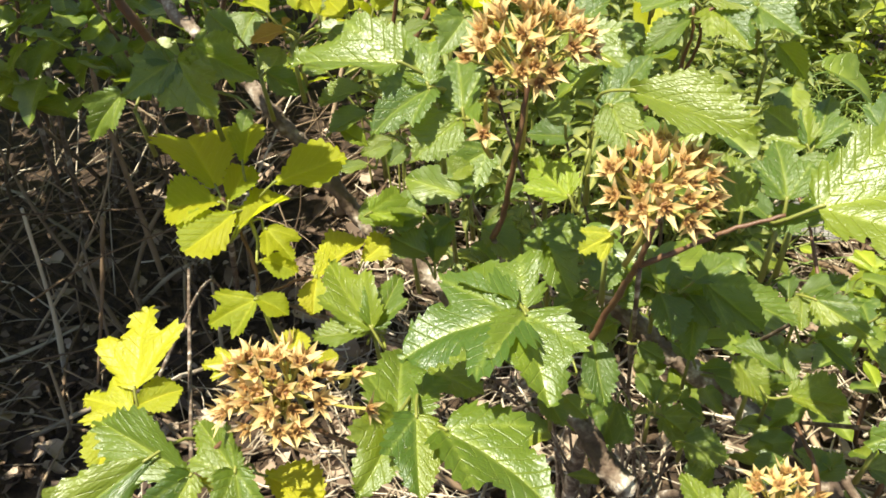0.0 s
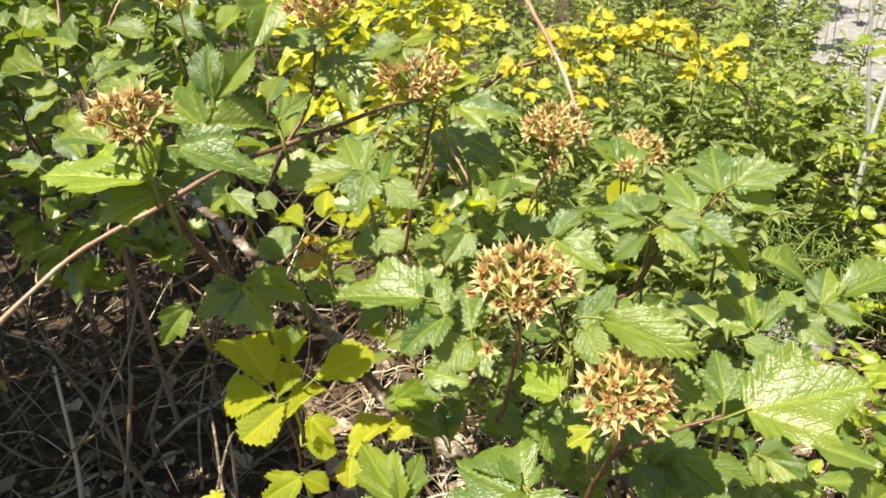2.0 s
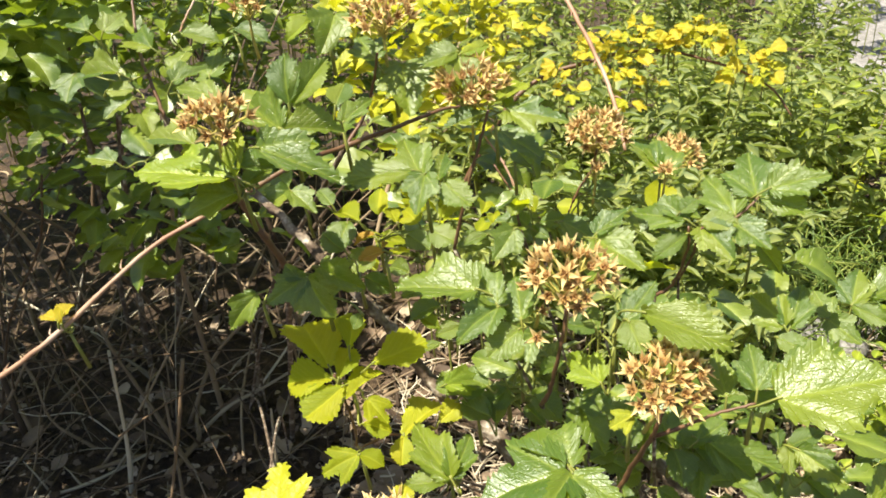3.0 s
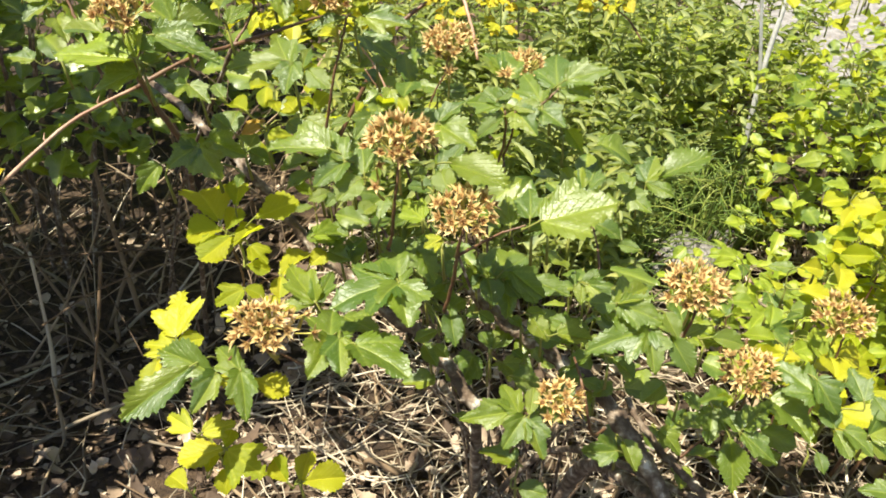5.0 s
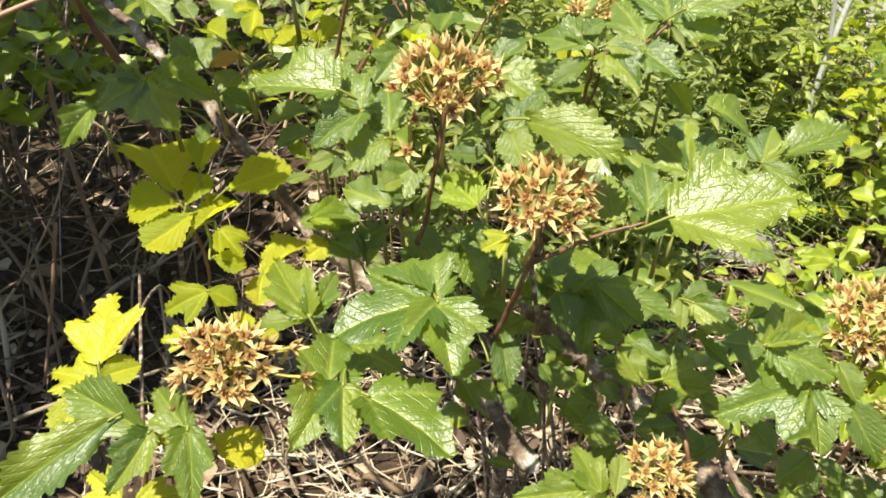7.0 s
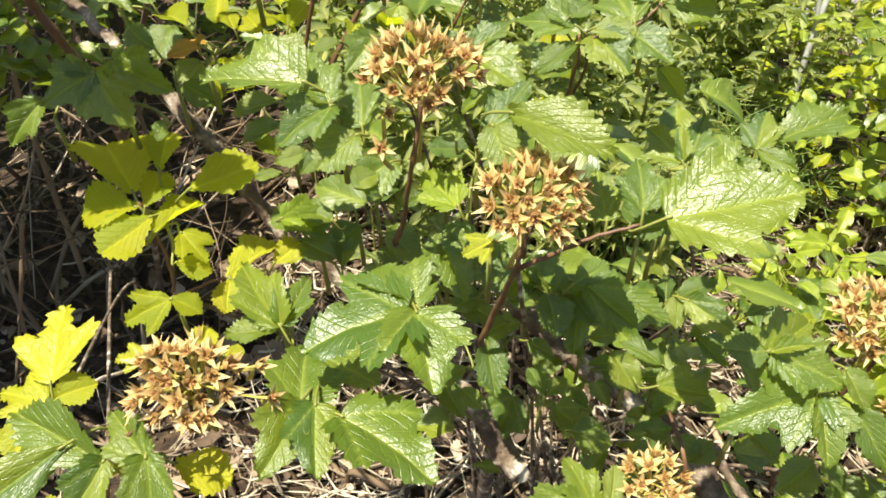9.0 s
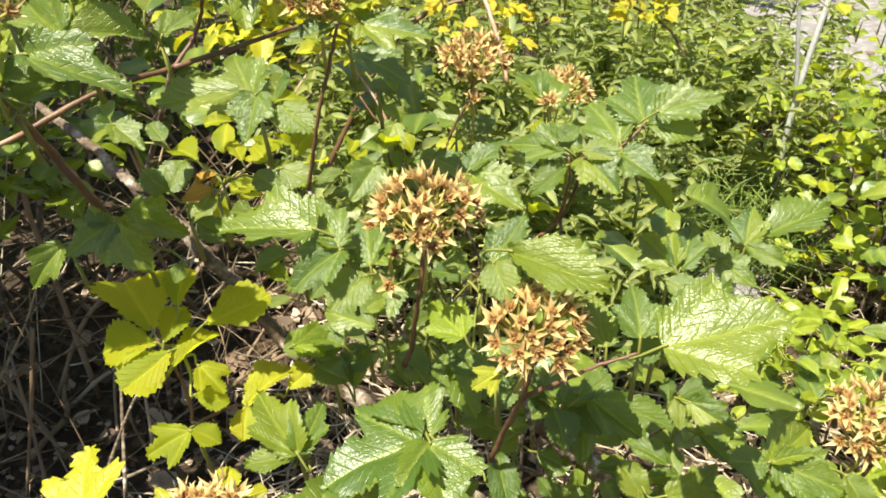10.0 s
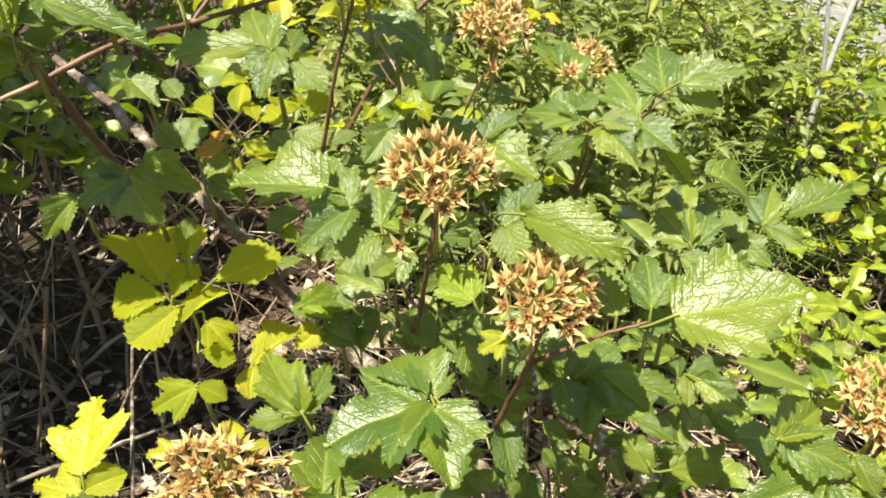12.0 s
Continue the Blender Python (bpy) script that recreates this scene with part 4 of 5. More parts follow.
shoot([  # centre low
    ("g.", 0.111, 0.324, 0.754, 0.097, 0.316, 0.750, 0.85),
    ("g.", 0.098, 0.308, 0.759, 0.103, 0.279, 0.744, 0.47),
    ("g.", 0.131, 0.301, 0.722, 0.125, 0.317, 0.730, 0.66),
    ("g.", 0.133, 0.301, 0.722, 0.144, 0.311, 0.727, 0.66),
    ("g.", 0.122, 0.318, 0.746, 0.135, 0.311, 0.742, 0.76),
    ("g.", 0.109, 0.312, 0.739, 0.095, 0.299, 0.733, 0.76),
    ("g.", 0.087, 0.301, 0.726, 0.098, 0.292, 0.721, 0.76),
    ("g.", 0.078, 0.317, 0.714, 0.089, 0.301, 0.706, 0.76),
])
shoot([  # lowest
    ("g.", 0.152, 0.308, 0.687, 0.176, 0.302, 0.684, 0.85),
    ("g.", 0.226, 0.300, 0.680, 0.211, 0.308, 0.684, 0.76),
    ("g.", 0.218, 0.296, 0.675, 0.238, 0.308, 0.681, 0.57),
    ("g.", 0.245, 0.299, 0.681, 0.271, 0.297, 0.680, 0.76),
    ("g.", 0.294, 0.295, 0.678, 0.307, 0.284, 0.672, 0.76),
    ("g.", 0.203, 0.302, 0.682, 0.186, 0.293, 0.677, 0.76),
    ("g.", 0.161, 0.316, 0.698, 0.152, 0.325, 0.702, 0.66),
    ("g.", 0.182, 0.312, 0.643, 0.202, 0.306, 0.640, 0.76),
])
shoot([  # under A
    ("g.", -0.018, 0.409, 0.836, -0.043, 0.405, 0.833, 0.57),
    ("g.", -0.015, 0.402, 0.826, -0.038, 0.392, 0.821, 0.66),
    ("g.", -0.001, 0.394, 0.814, -0.019, 0.388, 0.811, 0.66),
    ("g.", 0.019, 0.407, 0.830, 0.011, 0.396, 0.825, 0.85),
    ("l.", -0.030, 0.397, 0.820, -0.015, 0.389, 0.816, 0.57),
    ("g.", 0.006, 0.393, 0.812, -0.004, 0.383, 0.807, 0.76),
    ("g.", 0.034, 0.434, 0.866, 0.021, 0.414, 0.855, 0.85),
    ("g.", 0.016, 0.432, 0.863, -0.001, 0.426, 0.860, 0.57),
    ("g.", -0.037, 0.414, 0.843, -0.052, 0.420, 0.846, 0.76),
    ("g.", -0.015, 0.386, 0.805, -0.030, 0.383, 0.803, 0.66),
])
shoot([  # under B
    ("g.", 0.086, 0.360, 0.837, 0.065, 0.363, 0.839, 0.76),
    ("g.", 0.073, 0.334, 0.804, 0.085, 0.303, 0.789, 0.74),
    ("g.", 0.088, 0.320, 0.801, 0.073, 0.336, 0.809, 0.72),
    ("g.", 0.047, 0.376, 0.820, 0.024, 0.359, 0.812, 0.85),
    ("g.", 0.030, 0.358, 0.790, 0.015, 0.344, 0.782, 0.76),
    ("g.", 0.053, 0.346, 0.771, 0.041, 0.360, 0.778, 0.76),
    ("g.", 0.096, 0.324, 0.772, 0.079, 0.317, 0.769, 0.76),
    ("g.", 0.066, 0.370, 0.803, 0.049, 0.364, 0.800, 0.57),
])
shoot([  # cane leaf
    ("a.", -0.240, 0.332, 0.856, -0.237, 0.344, 0.864, 0.60),
    ("a.", -0.241, 0.333, 0.857, -0.252, 0.337, 0.860, 0.55),
    ("ac", -0.238, 0.332, 0.855, -0.240, 0.336, 0.865, 0.50),
])
shoot([  # rust
    ("b.", -0.047, 0.379, 0.880, -0.063, 0.373, 0.878, 0.62),
    ("b.", -0.048, 0.379, 0.881, -0.046, 0.386, 0.884, 0.50),
])

# stems and branches
stem("red", 0.001716, 0.00102, [(0.050, 0.334, 0.797), (0.054, 0.324, 0.817), (0.057, 0.312, 0.851), (0.061, 0.314, 0.883), (0.062, 0.318, 0.892)])
stem("red", 0.001872, 0.00102, [(0.094, 0.298, 0.763), (0.099, 0.289, 0.792), (0.101, 0.270, 0.825), (0.102, 0.258, 0.847), (0.105, 0.258, 0.862)])
stem("red", 0.001248, 0.000765, [(0.102, 0.261, 0.839), (0.114, 0.257, 0.849), (0.128, 0.254, 0.860), (0.146, 0.254, 0.867)])
stem("red", 0.001404, 0.00085, [(0.035, 0.232, 0.780), (-0.003, 0.240, 0.759), (-0.028, 0.239, 0.776), (-0.028, 0.221, 0.802)])
stem("red", 0.0032, 0.0019, [(-0.122, 0.420, 0.842), (-0.130, 0.411, 0.869), (-0.138, 0.403, 0.895), (-0.128, 0.358, 0.937), (-0.118, 0.331, 0.971)])
stem("cane", .0019, .0016, [(-0.281, 0.311, 0.825), (-0.245, 0.330, 0.847), (-0.191, 0.372, 0.886), (-0.146, 0.401, 0.903)])
stem("runner", .0019, .0017, [(-0.146, 0.401, 0.903), (-0.112, 0.427, 0.916), (-0.082, 0.463, 0.916)])
stem("red", 0.002028, 0.00102, [(-0.082, 0.463, 0.916), (-0.047, 0.490, 0.920), (-0.017, 0.516, 0.923), (0.011, 0.538, 0.919)])
stem("red", 0.00156, 0.00102, [(-0.083, 0.468, 0.914), (-0.070, 0.484, 0.932), (-0.061, 0.476, 0.958), (-0.054, 0.455, 0.982)])
stem("red", 0.00156, 0.00102, [(-0.008, 0.449, 0.842), (0.002, 0.442, 0.891), (0.011, 0.444, 0.925), (0.017, 0.445, 0.947)])
stem("red", 0.001716, 0.001105, [(-0.242, 0.543, 0.910), (-0.252, 0.555, 0.931), (-0.262, 0.567, 0.954), (-0.272, 0.594, 0.983), (-0.279, 0.621, 1.012)])
stem("red", 0.001248, 0.00085, [(0.078, 0.551, 0.812), (0.089, 0.555, 0.840), (0.097, 0.553, 0.856), (0.101, 0.553, 0.875)])
stem("red", 0.001248, 0.00085, [(0.041, 0.547, 0.810), (0.034, 0.552, 0.838), (0.019, 0.562, 0.859)])
stem("red", 0.001404, 0.00085, [(0.132, 0.430, 0.816), (0.142, 0.425, 0.828), (0.145, 0.410, 0.862), (0.144, 0.409, 0.881)])
stem("red", 0.001092, 0.00085, [(0.146, 0.427, 0.831), (0.152, 0.419, 0.857), (0.150, 0.408, 0.879), (0.173, 0.413, 0.885), (0.188, 0.420, 0.896)])
stem("dry", .0026, .0018, [(0.083, 0.725, 0.961), (0.113, 0.676, 0.911), (0.127, 0.635, 0.877), (0.133, 0.610, 0.851)])
stem("dry", .0015, .001, [(0.040, 0.615, 0.808), (0.028, 0.627, 0.831), (0.010, 0.649, 0.850)])
stem("wood", 0.0062, .0024, [(0.124, 0.296, 0.663), (0.096, 0.321, 0.689), (0.057, 0.363, 0.703), (-0.003, 0.393, 0.742), (-0.019, 0.395, 0.761), (-0.048, 0.407, 0.794), (-0.075, 0.422, 0.823), (-0.111, 0.438, 0.853), (-0.141, 0.463, 0.869), (-0.185, 0.500, 0.885)])
stem("wood", 0.0078, .0058, [(0.293, 0.267, 0.566), (0.247, 0.350, 0.618), (0.190, 0.377, 0.657), (0.148, 0.394, 0.682), (0.102, 0.414, 0.728)])
stem("wood", 0.003825, .003, [(0.325, 0.256, 0.586), (0.304, 0.303, 0.584), (0.284, 0.333, 0.593), (0.267, 0.367, 0.609)])
stem("red", 0.001716, 0.00119, [(0.228, 0.279, 0.655), (0.213, 0.263, 0.666), (0.202, 0.269, 0.711), (0.199, 0.296, 0.717)])
stem("red", 0.001404, 0.00102, [(0.277, 0.294, 0.716), (0.277, 0.281, 0.750), (0.279, 0.274, 0.777), (0.278, 0.277, 0.791)])
stem("red", 0.00156, 0.00102, [(0.307, 0.311, 0.579), (0.331, 0.316, 0.605), (0.347, 0.300, 0.655), (0.342, 0.289, 0.692)])
stem("red", 0.00156, 0.00102, [(0.433, 0.344, 0.579), (0.440, 0.345, 0.636), (0.442, 0.342, 0.667), (0.441, 0.340, 0.701)])
stem("red", 0.001404, 0.00085, [(0.233, 0.374, 0.727), (0.235, 0.410, 0.745), (0.233, 0.441, 0.757)])
stem("red", 0.001404, 0.00102, [(-0.086, 0.237, 0.689), (-0.079, 0.237, 0.725), (-0.065, 0.218, 0.770), (-0.050, 0.217, 0.786), (-0.028, 0.228, 0.805)])
stem("red", 0.001248, 0.00102, [(-0.068, 0.336, 0.758), (-0.070, 0.344, 0.769), (-0.076, 0.348, 0.791), (-0.079, 0.343, 0.811)])
stem("red", 0.001092, 0.00085, [(-0.067, 0.343, 0.751), (-0.052, 0.348, 0.756), (-0.038, 0.338, 0.768)])
stem("red", 0.001404, 0.00102, [(0.144, 0.239, 0.663), (0.151, 0.238, 0.707), (0.162, 0.246, 0.711)])
stem("red", 0.001248, 0.00085, [(-0.125, 0.277, 0.712), (-0.110, 0.266, 0.750), (-0.104, 0.264, 0.766)])
stem("dry", .0012, .0008, [(-0.231, 0.576, 0.967), (-0.223, 0.584, 0.982), (-0.216, 0.606, 1.000)])
stem("dead", .0030, .0022, [(-0.386, 0.767, 0.502), (-0.393, 0.745, 0.442), (-0.402, 0.724, 0.385), (-0.414, 0.692, 0.308)])
stem("dead", .0017, .001, [(-0.592, 0.741, 0.514), (-0.533, 0.761, 0.503), (-0.449, 0.782, 0.494), (-0.354, 0.806, 0.487), (-0.276, 0.819, 0.481)])
stem("dead", .0013, .0008, [(-0.516, 0.722, 0.576), (-0.505, 0.715, 0.523), (-0.487, 0.700, 0.452)])
stem("dead", .0016, .0009, [(-0.451, 0.685, 0.442), (-0.397, 0.724, 0.465), (-0.344, 0.764, 0.472), (-0.288, 0.802, 0.473)])
stem("dead", .0014, .0008, [(-0.445, 0.823, 0.546), (-0.420, 0.796, 0.494), (-0.367, 0.739, 0.428), (-0.322, 0.683, 0.386)])

# seed heads
seed_head((0.061, 0.315, 0.901), 0.026, 24, (0, 0))
seed_head((0.106, 0.265, 0.871), 0.0225, 22, (0.1, -0.1))
seed_head((-0.030, 0.225, 0.807), 0.022, 22, (-0.1, -0.1))
seed_head((-0.122, 0.332, 0.983), 0.019, 12, (0, 0))
seed_head((0.006, 0.458, 0.960), 0.025, 24, (0, 0))
seed_head((0.102, 0.560, 0.888), 0.026, 26, (0, 0))
seed_head((0.193, 0.667, 0.825), 0.024, 20, (0.3, 0))
seed_head((0.277, 0.278, 0.800), 0.025, 26, (0, 0))
seed_head((0.442, 0.350, 0.716), 0.026, 26, (0, 0))
seed_head((0.341, 0.292, 0.706), 0.024, 24, (0, 0))
seed_head((0.181, 0.252, 0.713), 0.018, 14, (0.1, -0.1))
seed_head((0.500, 0.289, 0.679), 0.026, 20, (0, 0))
seed_head((-0.051, 0.468, 1.005), 0.022, 18, (0, 0))
seed_head((0.102, 0.555, 0.859), 0.008, 4, (0, 0))
seed_head((-0.155, 0.520, 1.005), 0.02, 12, (0, 0))
seed_head((0.158, 0.556, 0.856), 0.01, 5, (0, 0))
seed_head((0.045, 0.309, 0.882), 0.004, 1, (0, -0.6))
seed_head((0.043, 0.303, 0.869), 0.004, 1, (-0.2, -0.7))
seed_head((-0.001, 0.226, 0.815), 0.004, 1, (0.3, -0.4))
seed_head((0.004, 0.219, 0.805), 0.004, 1, (0.3, -0.6))
seed_head((-0.024, 0.211, 0.797), 0.005, 2, (0, -0.6))

# leaves deeper in the shrub, shaded by those above
fill_rng = random.Random(31)
heaps = {k: Heap() for k in "gloy"}
for mid, length, kind in list(MIDS):
    for _ in range(1 if mid.z > 0.85 else fill_rng.choice((0, 0, 1))):
        d = fill_rng.uniform(0.06, 0.19)
        p = mid + Vector((fill_rng.uniform(-0.045, 0.045), 0.55 * d + fill_rng.uniform(-0.03, 0.03), -0.75 * d + fill_rng.uniform(-0.02, 0.02)))
        if (p.x < -0.02 and p.z < 0.80 and p.y < 0.5) or (p.x < -0.10 and p.z < 0.86):
            continue
        if (p.x < 0.12 and p.z < 0.70) or (p.x < 0.03 and p.y < 0.6 and p.z < 0.93):
            continue
        if p.z < 0.4 or (p.z < 0.74 and p.x > 0.05 and fill_rng.random() < 0.92):
            continue
        k = "g" if fill_rng.random() < 0.86 else fill_rng.choice("glo")
        a = fill_rng.uniform(0, 6.28)
        ln = fill_rng.uniform(0.022, 0.044)
        t = p + Vector((math.cos(a), math.sin(a), fill_rng.uniform(-0.5, 0.2))).normalized() * ln
        n = Vector((fill_rng.uniform(-0.4, 0.4), fill_rng.uniform(-0.7, 0.2), 1))
        heaps[k].add(fill_rng.choice(MEDIUM_LEAF[fill_rng.choice(["broad", "round", "ovate"])]), leaf_pose(p, t, n, fill_rng.uniform(0.6, 0.9)))


def leaf_cloud(heap, rng, count, low, high, size, kinds=("broad", "round", "ovate"), tilt=0.5):
    """Leaves in an uneven clump inside a box, thinning towards its edges."""
    mid = [(a + b) / 2 for a, b in zip(low, high)]
    half = [(b - a) / 2 for a, b in zip(low, high)]
    done = 0
    while done < count:
        u = [rng.uniform(-1.08, 1.08) for _ in range(3)]
        p = Vector([m + h * k for m, h, k in zip(mid, half, u)])
        edge = abs(u[0]) ** 2.6 + abs(u[1]) ** 2.6 + u[2] ** 4
        if edge > 1.2 + 0.9 * noise.noise(p * 4) or noise.noise(p * 9) < -0.42:
            continue
        done += 1
        a = rng.uniform(0, 6.28)
        t = p + Vector((math.cos(a), math.sin(a), rng.uniform(-0.6, 0.3))).normalized() * rng.uniform(*size)
        n = Vector((rng.uniform(-tilt, tilt), rng.uniform(-tilt - 0.2, tilt), 1))
        heap.add(rng.choice(ROUGH_LEAF[rng.choice(kinds)]), leaf_pose(p, t, n, rng.uniform(0.6, 0.9)))


# the shrub goes on to the side and behind, with added shading clumps
leaf_cloud(heaps["g"], fill_rng, 260, (-0.85, 0.74, 0.82), (-0.48, 0.95, 0.95), (0.03, 0.05))
leaf_cloud(heaps["g"], fill_rng, 250, (-0.75, 0.74, 0.80), (-0.44, 1.05, 1.0), (0.03, 0.05))
# dense clump, mostly out of view, added to shade the hollow
leaf_cloud(heaps["g"], fill_rng, 1050, (-1.45, 0.74, 0.78), (-0.55, 1.05, 1.04), (0.03, 0.055))
leaf_cloud(heaps["g"], fill_rng, 1050, (-1.60, 1.00, 0.62), (-0.46, 1.70, 1.02), (0.035, 0.06))
# high clump added overhead to darken the hollow below
leaf_cloud(heaps["g"], fill_rng, 420, (-0.95, 0.74, 1.03), (-0.50, 1.05, 1.16), (0.03, 0.05))
leaf_cloud(heaps["g"], fill_rng, 170, (-0.62, 0.60, 0.93), (-0.24, 0.80, 1.05), (0.03, 0.045))
leaf_cloud(heaps["g"], fill_rng, 34, (-0.25, 0.66, 0.70), (0.12, 0.85, 0.84), (0.03, 0.05))
leaf_cloud(heaps["y"], fill_rng, 380, (-0.13, 0.60, 0.86), (0.05, 0.78, 1.0), (0.013, 0.025))
leaf_cloud(heaps["o"], fill_rng, 26, (-0.12, 0.50, 0.76), (0.08, 0.64, 0.86), (0.018, 0.03))
leaf_cloud(heaps["g"], fill_rng, 1000, (-1.45, 1.55, 0.24), (-0.12, 2.1, 0.88), (0.035, 0.06))
leaf_cloud(heaps["g"], fill_rng, 700, (-1.5, 1.45, 0.90), (-0.25, 2.2, 1.08), (0.035, 0.06))
leaf_cloud(heaps["g"], fill_rng, 24, (0.20, 0.42, 0.50), (0.38, 0.62, 0.62), (0.025, 0.045))
leaf_cloud(heaps["g"], fill_rng, 34, (0.09, 0.31, 0.58), (0.26, 0.42, 0.70), (0.018, 0.032))
leaf_cloud(heaps["g"], fill_rng, 22, (0.26, 0.30, 0.52), (0.44, 0.42, 0.62), (0.022, 0.036))
leaf_cloud(heaps["g"], fill_rng, 90, (-0.50, 0.66, 0.66), (-0.24, 0.84, 0.78), (0.028, 0.046))
# unseen clump added to shade the ground at the front left
leaf_cloud(heaps["g"], fill_rng, 700, (-1.12, 0.40, 0.82), (-0.58, 0.82, 0.98), (0.03, 0.055))
for k, name in (("g", "green inner leaves in shade, with added clumps that cast shade"), ("l", ""), ("o", ""), ("y", "yellow leaves on older twigs")):
    if heaps[k].v:
        heaps[k].build("foliage", KINDS[k], shrub, name)

# branches that carry the outer foliage
for _ in range(9):
    x, y = fill_rng.uniform(-1.35, -0.35), fill_rng.uniform(0.9, 1.6)
    foot = Vector((-0.75 + 0.35 * (x + 0.8), 1.2 + 0.3 * (y - 1.2), 0.17))
    top = Vector((x, y, fill_rng.uniform(0.82, 1.0)))
    v, f = [], []
    tube(v, f, smooth_line([foot, foot.lerp(top, 0.5) + Vector((0, 0, 0.08)), top], 6), 0.005, 0.0012, 6, 0.2, fill_rng)
    mesh_object("branch", v, f, [WOOD], shrub)

# added branches that hold up the unseen shading clump
for top in ((-0.98, 0.50, 0.90), (-0.72, 0.52, 0.92), (-0.86, 0.66, 0.94), (-0.68, 0.66, 0.88)):
    v, f = [], []
    tube(v, f, smooth_line([(-0.86, 0.72, 0.17), (0.5 * top[0] - 0.44, 0.66, 0.55), top], 6), 0.005, 0.0012, 6, 0.2, fill_rng)
    mesh_object("branch", v, f, [WOOD], shrub)

# ---- yellow-green shrub beside it ----
side_rng = random.Random(77)
side = thing("yellow_shrub", "yellow-green leafy shrub lit through by the sun", "shrub")


def bright_shoot(centre, count, spread, kinds, size, plant, facing=".", sink=0.03, wide=(0.48, 0.74)):
    """A small spray of leaves round its centre."""
    c = Vector(centre)
    rows = []
    for _ in range(count):
        a = side_rng.uniform(0, 6.28)
        b = c + Vector((math.cos(a), math.sin(a), 0)) * side_rng.uniform(0.004, spread) + Vector((0, 0, side_rng.uniform(-sink, 0.67 * sink)))
        t = b + Vector((math.cos(a), math.sin(a), side_rng.uniform(-0.3, 0.4))).normalized() * side_rng.uniform(*size)
        rows.append((side_rng.choice(kinds) + facing, *b, *t, side_rng.uniform(*wide)))
    shoot(rows, plant)


for _ in range(84):
    y = side_rng.uniform(0.45, 0.85)
    x = side_rng.uniform(max(0.50, 0.52 + 0.55 * (y - 0.52)), 1.02)
    bright_shoot((x, y, 0.60 - 0.35 * abs(x - 0.62) + side_rng.uniform(-0.13, 0.05)), 6, 0.026, "yylloo", (0.022, 0.040), side)
for _ in range(30):
    bright_shoot((side_rng.uniform(0.72, 1.2), side_rng.uniform(0.9, 1.4), side_rng.uniform(0.55, 0.84)), 8, 0.045, "lllgy", (0.020, 0.036), side)
for _ in range(9):
    bright_shoot((side_rng.uniform(0.39, 0.50), side_rng.uniform(0.34, 0.45), side_rng.uniform(0.60, 0.70)), 4, 0.02, "yll", (0.025, 0.04), side)
for _ in range(14):
    bright_shoot((side_rng.uniform(0.36, 0.54), side_rng.uniform(0.50, 0.66), side_rng.uniform(0.50, 0.60)), 5, 0.024, "llgg", (0.024, 0.038), side)
for _ in range(12):
    x, y = side_rng.uniform(0.5, 0.9), side_rng.uniform(0.5, 0.85)
    v, f = [], []
    tube(v, f, smooth_line([(x * 0.8 + 0.12, y * 0.8 + 0.14, 0.16), (x * 0.9 + 0.06, y, 0.30), (x, y, 0.46)], 5), 0.0035, 0.0014, 6, 0.2, side_rng)
    mesh_object("branch", v, f, [RED_STEM], side)
h = Heap()
leaf_cloud(h, side_rng, 260, (0.58, 0.5, 0.32), (1.05, 0.95, 0.52), (0.025, 0.045))
leaf_cloud(h, side_rng, 60, (0.46, 0.70, 0.30), (0.64, 0.90, 0.46), (0.022, 0.038))
h.build("foliage", LIME, side)
h = Heap()
leaf_cloud(h, side_rng, 160, (0.7, 0.8, 0.35), (1.25, 1.3, 0.68), (0.03, 0.05))
h.build("foliage", GREEN, side)

# ---- arching yellow branch ----
arch = thing("yellow_branch", "arching thorny branch with small bright yellow leaves", "branch")
line = smooth_line([(-0.06, 0.94, 0.60), (0.023, 0.970, 0.750), (0.077, 0.996, 0.797), (0.129, 1.002, 0.813), (0.185, 1.007, 0.826), (0.241, 1.005, 0.828), (0.304, 0.993, 0.814), (0.339, 0.984, 0.803), (0.373, 0.971, 0.784), (0.395, 0.955, 0.755)], 7)
v, f = [], []
tube(v, f, line, 0.0035, 0.0012, 6, 0.25, side_rng)
mesh_object("branch", v, f, [RED_STEM], arch)
for p in ((0.099, 0.964, 0.818), (0.118, 0.979, 0.844), (0.129, 0.973, 0.833), (0.157, 0.984, 0.85), (0.165, 0.977, 0.838), (0.201, 0.992, 0.861), (0.193, 0.985, 0.85), (0.233, 0.992, 0.859), (0.248, 0.984, 0.844), (0.24, 0.986, 0.848), (0.273, 0.996, 0.863), (0.29, 0.989, 0.85), (0.283, 0.991, 0.854), (0.323, 0.985, 0.84), (0.34, 0.978, 0.826), (0.356, 0.982, 0.833), (0.359, 0.972, 0.814), (0.324, 0.968, 0.808), (0.201, 0.972, 0.826), (0.192, 0.975, 0.831), (0.17, 0.966, 0.817), (0.215, 0.958, 0.799), (0.184, 0.947, 0.782), (0.111, 0.953, 0.798), (0.059, 0.989, 0.867), (0.028, 0.992, 0.874), (0.024, 0.977, 0.847)):
    bright_shoot(p, 7, 0.012, "aaay", (0.012, 0.022), arch, side_rng.choice("c."), 0.010, (0.70, 0.95))

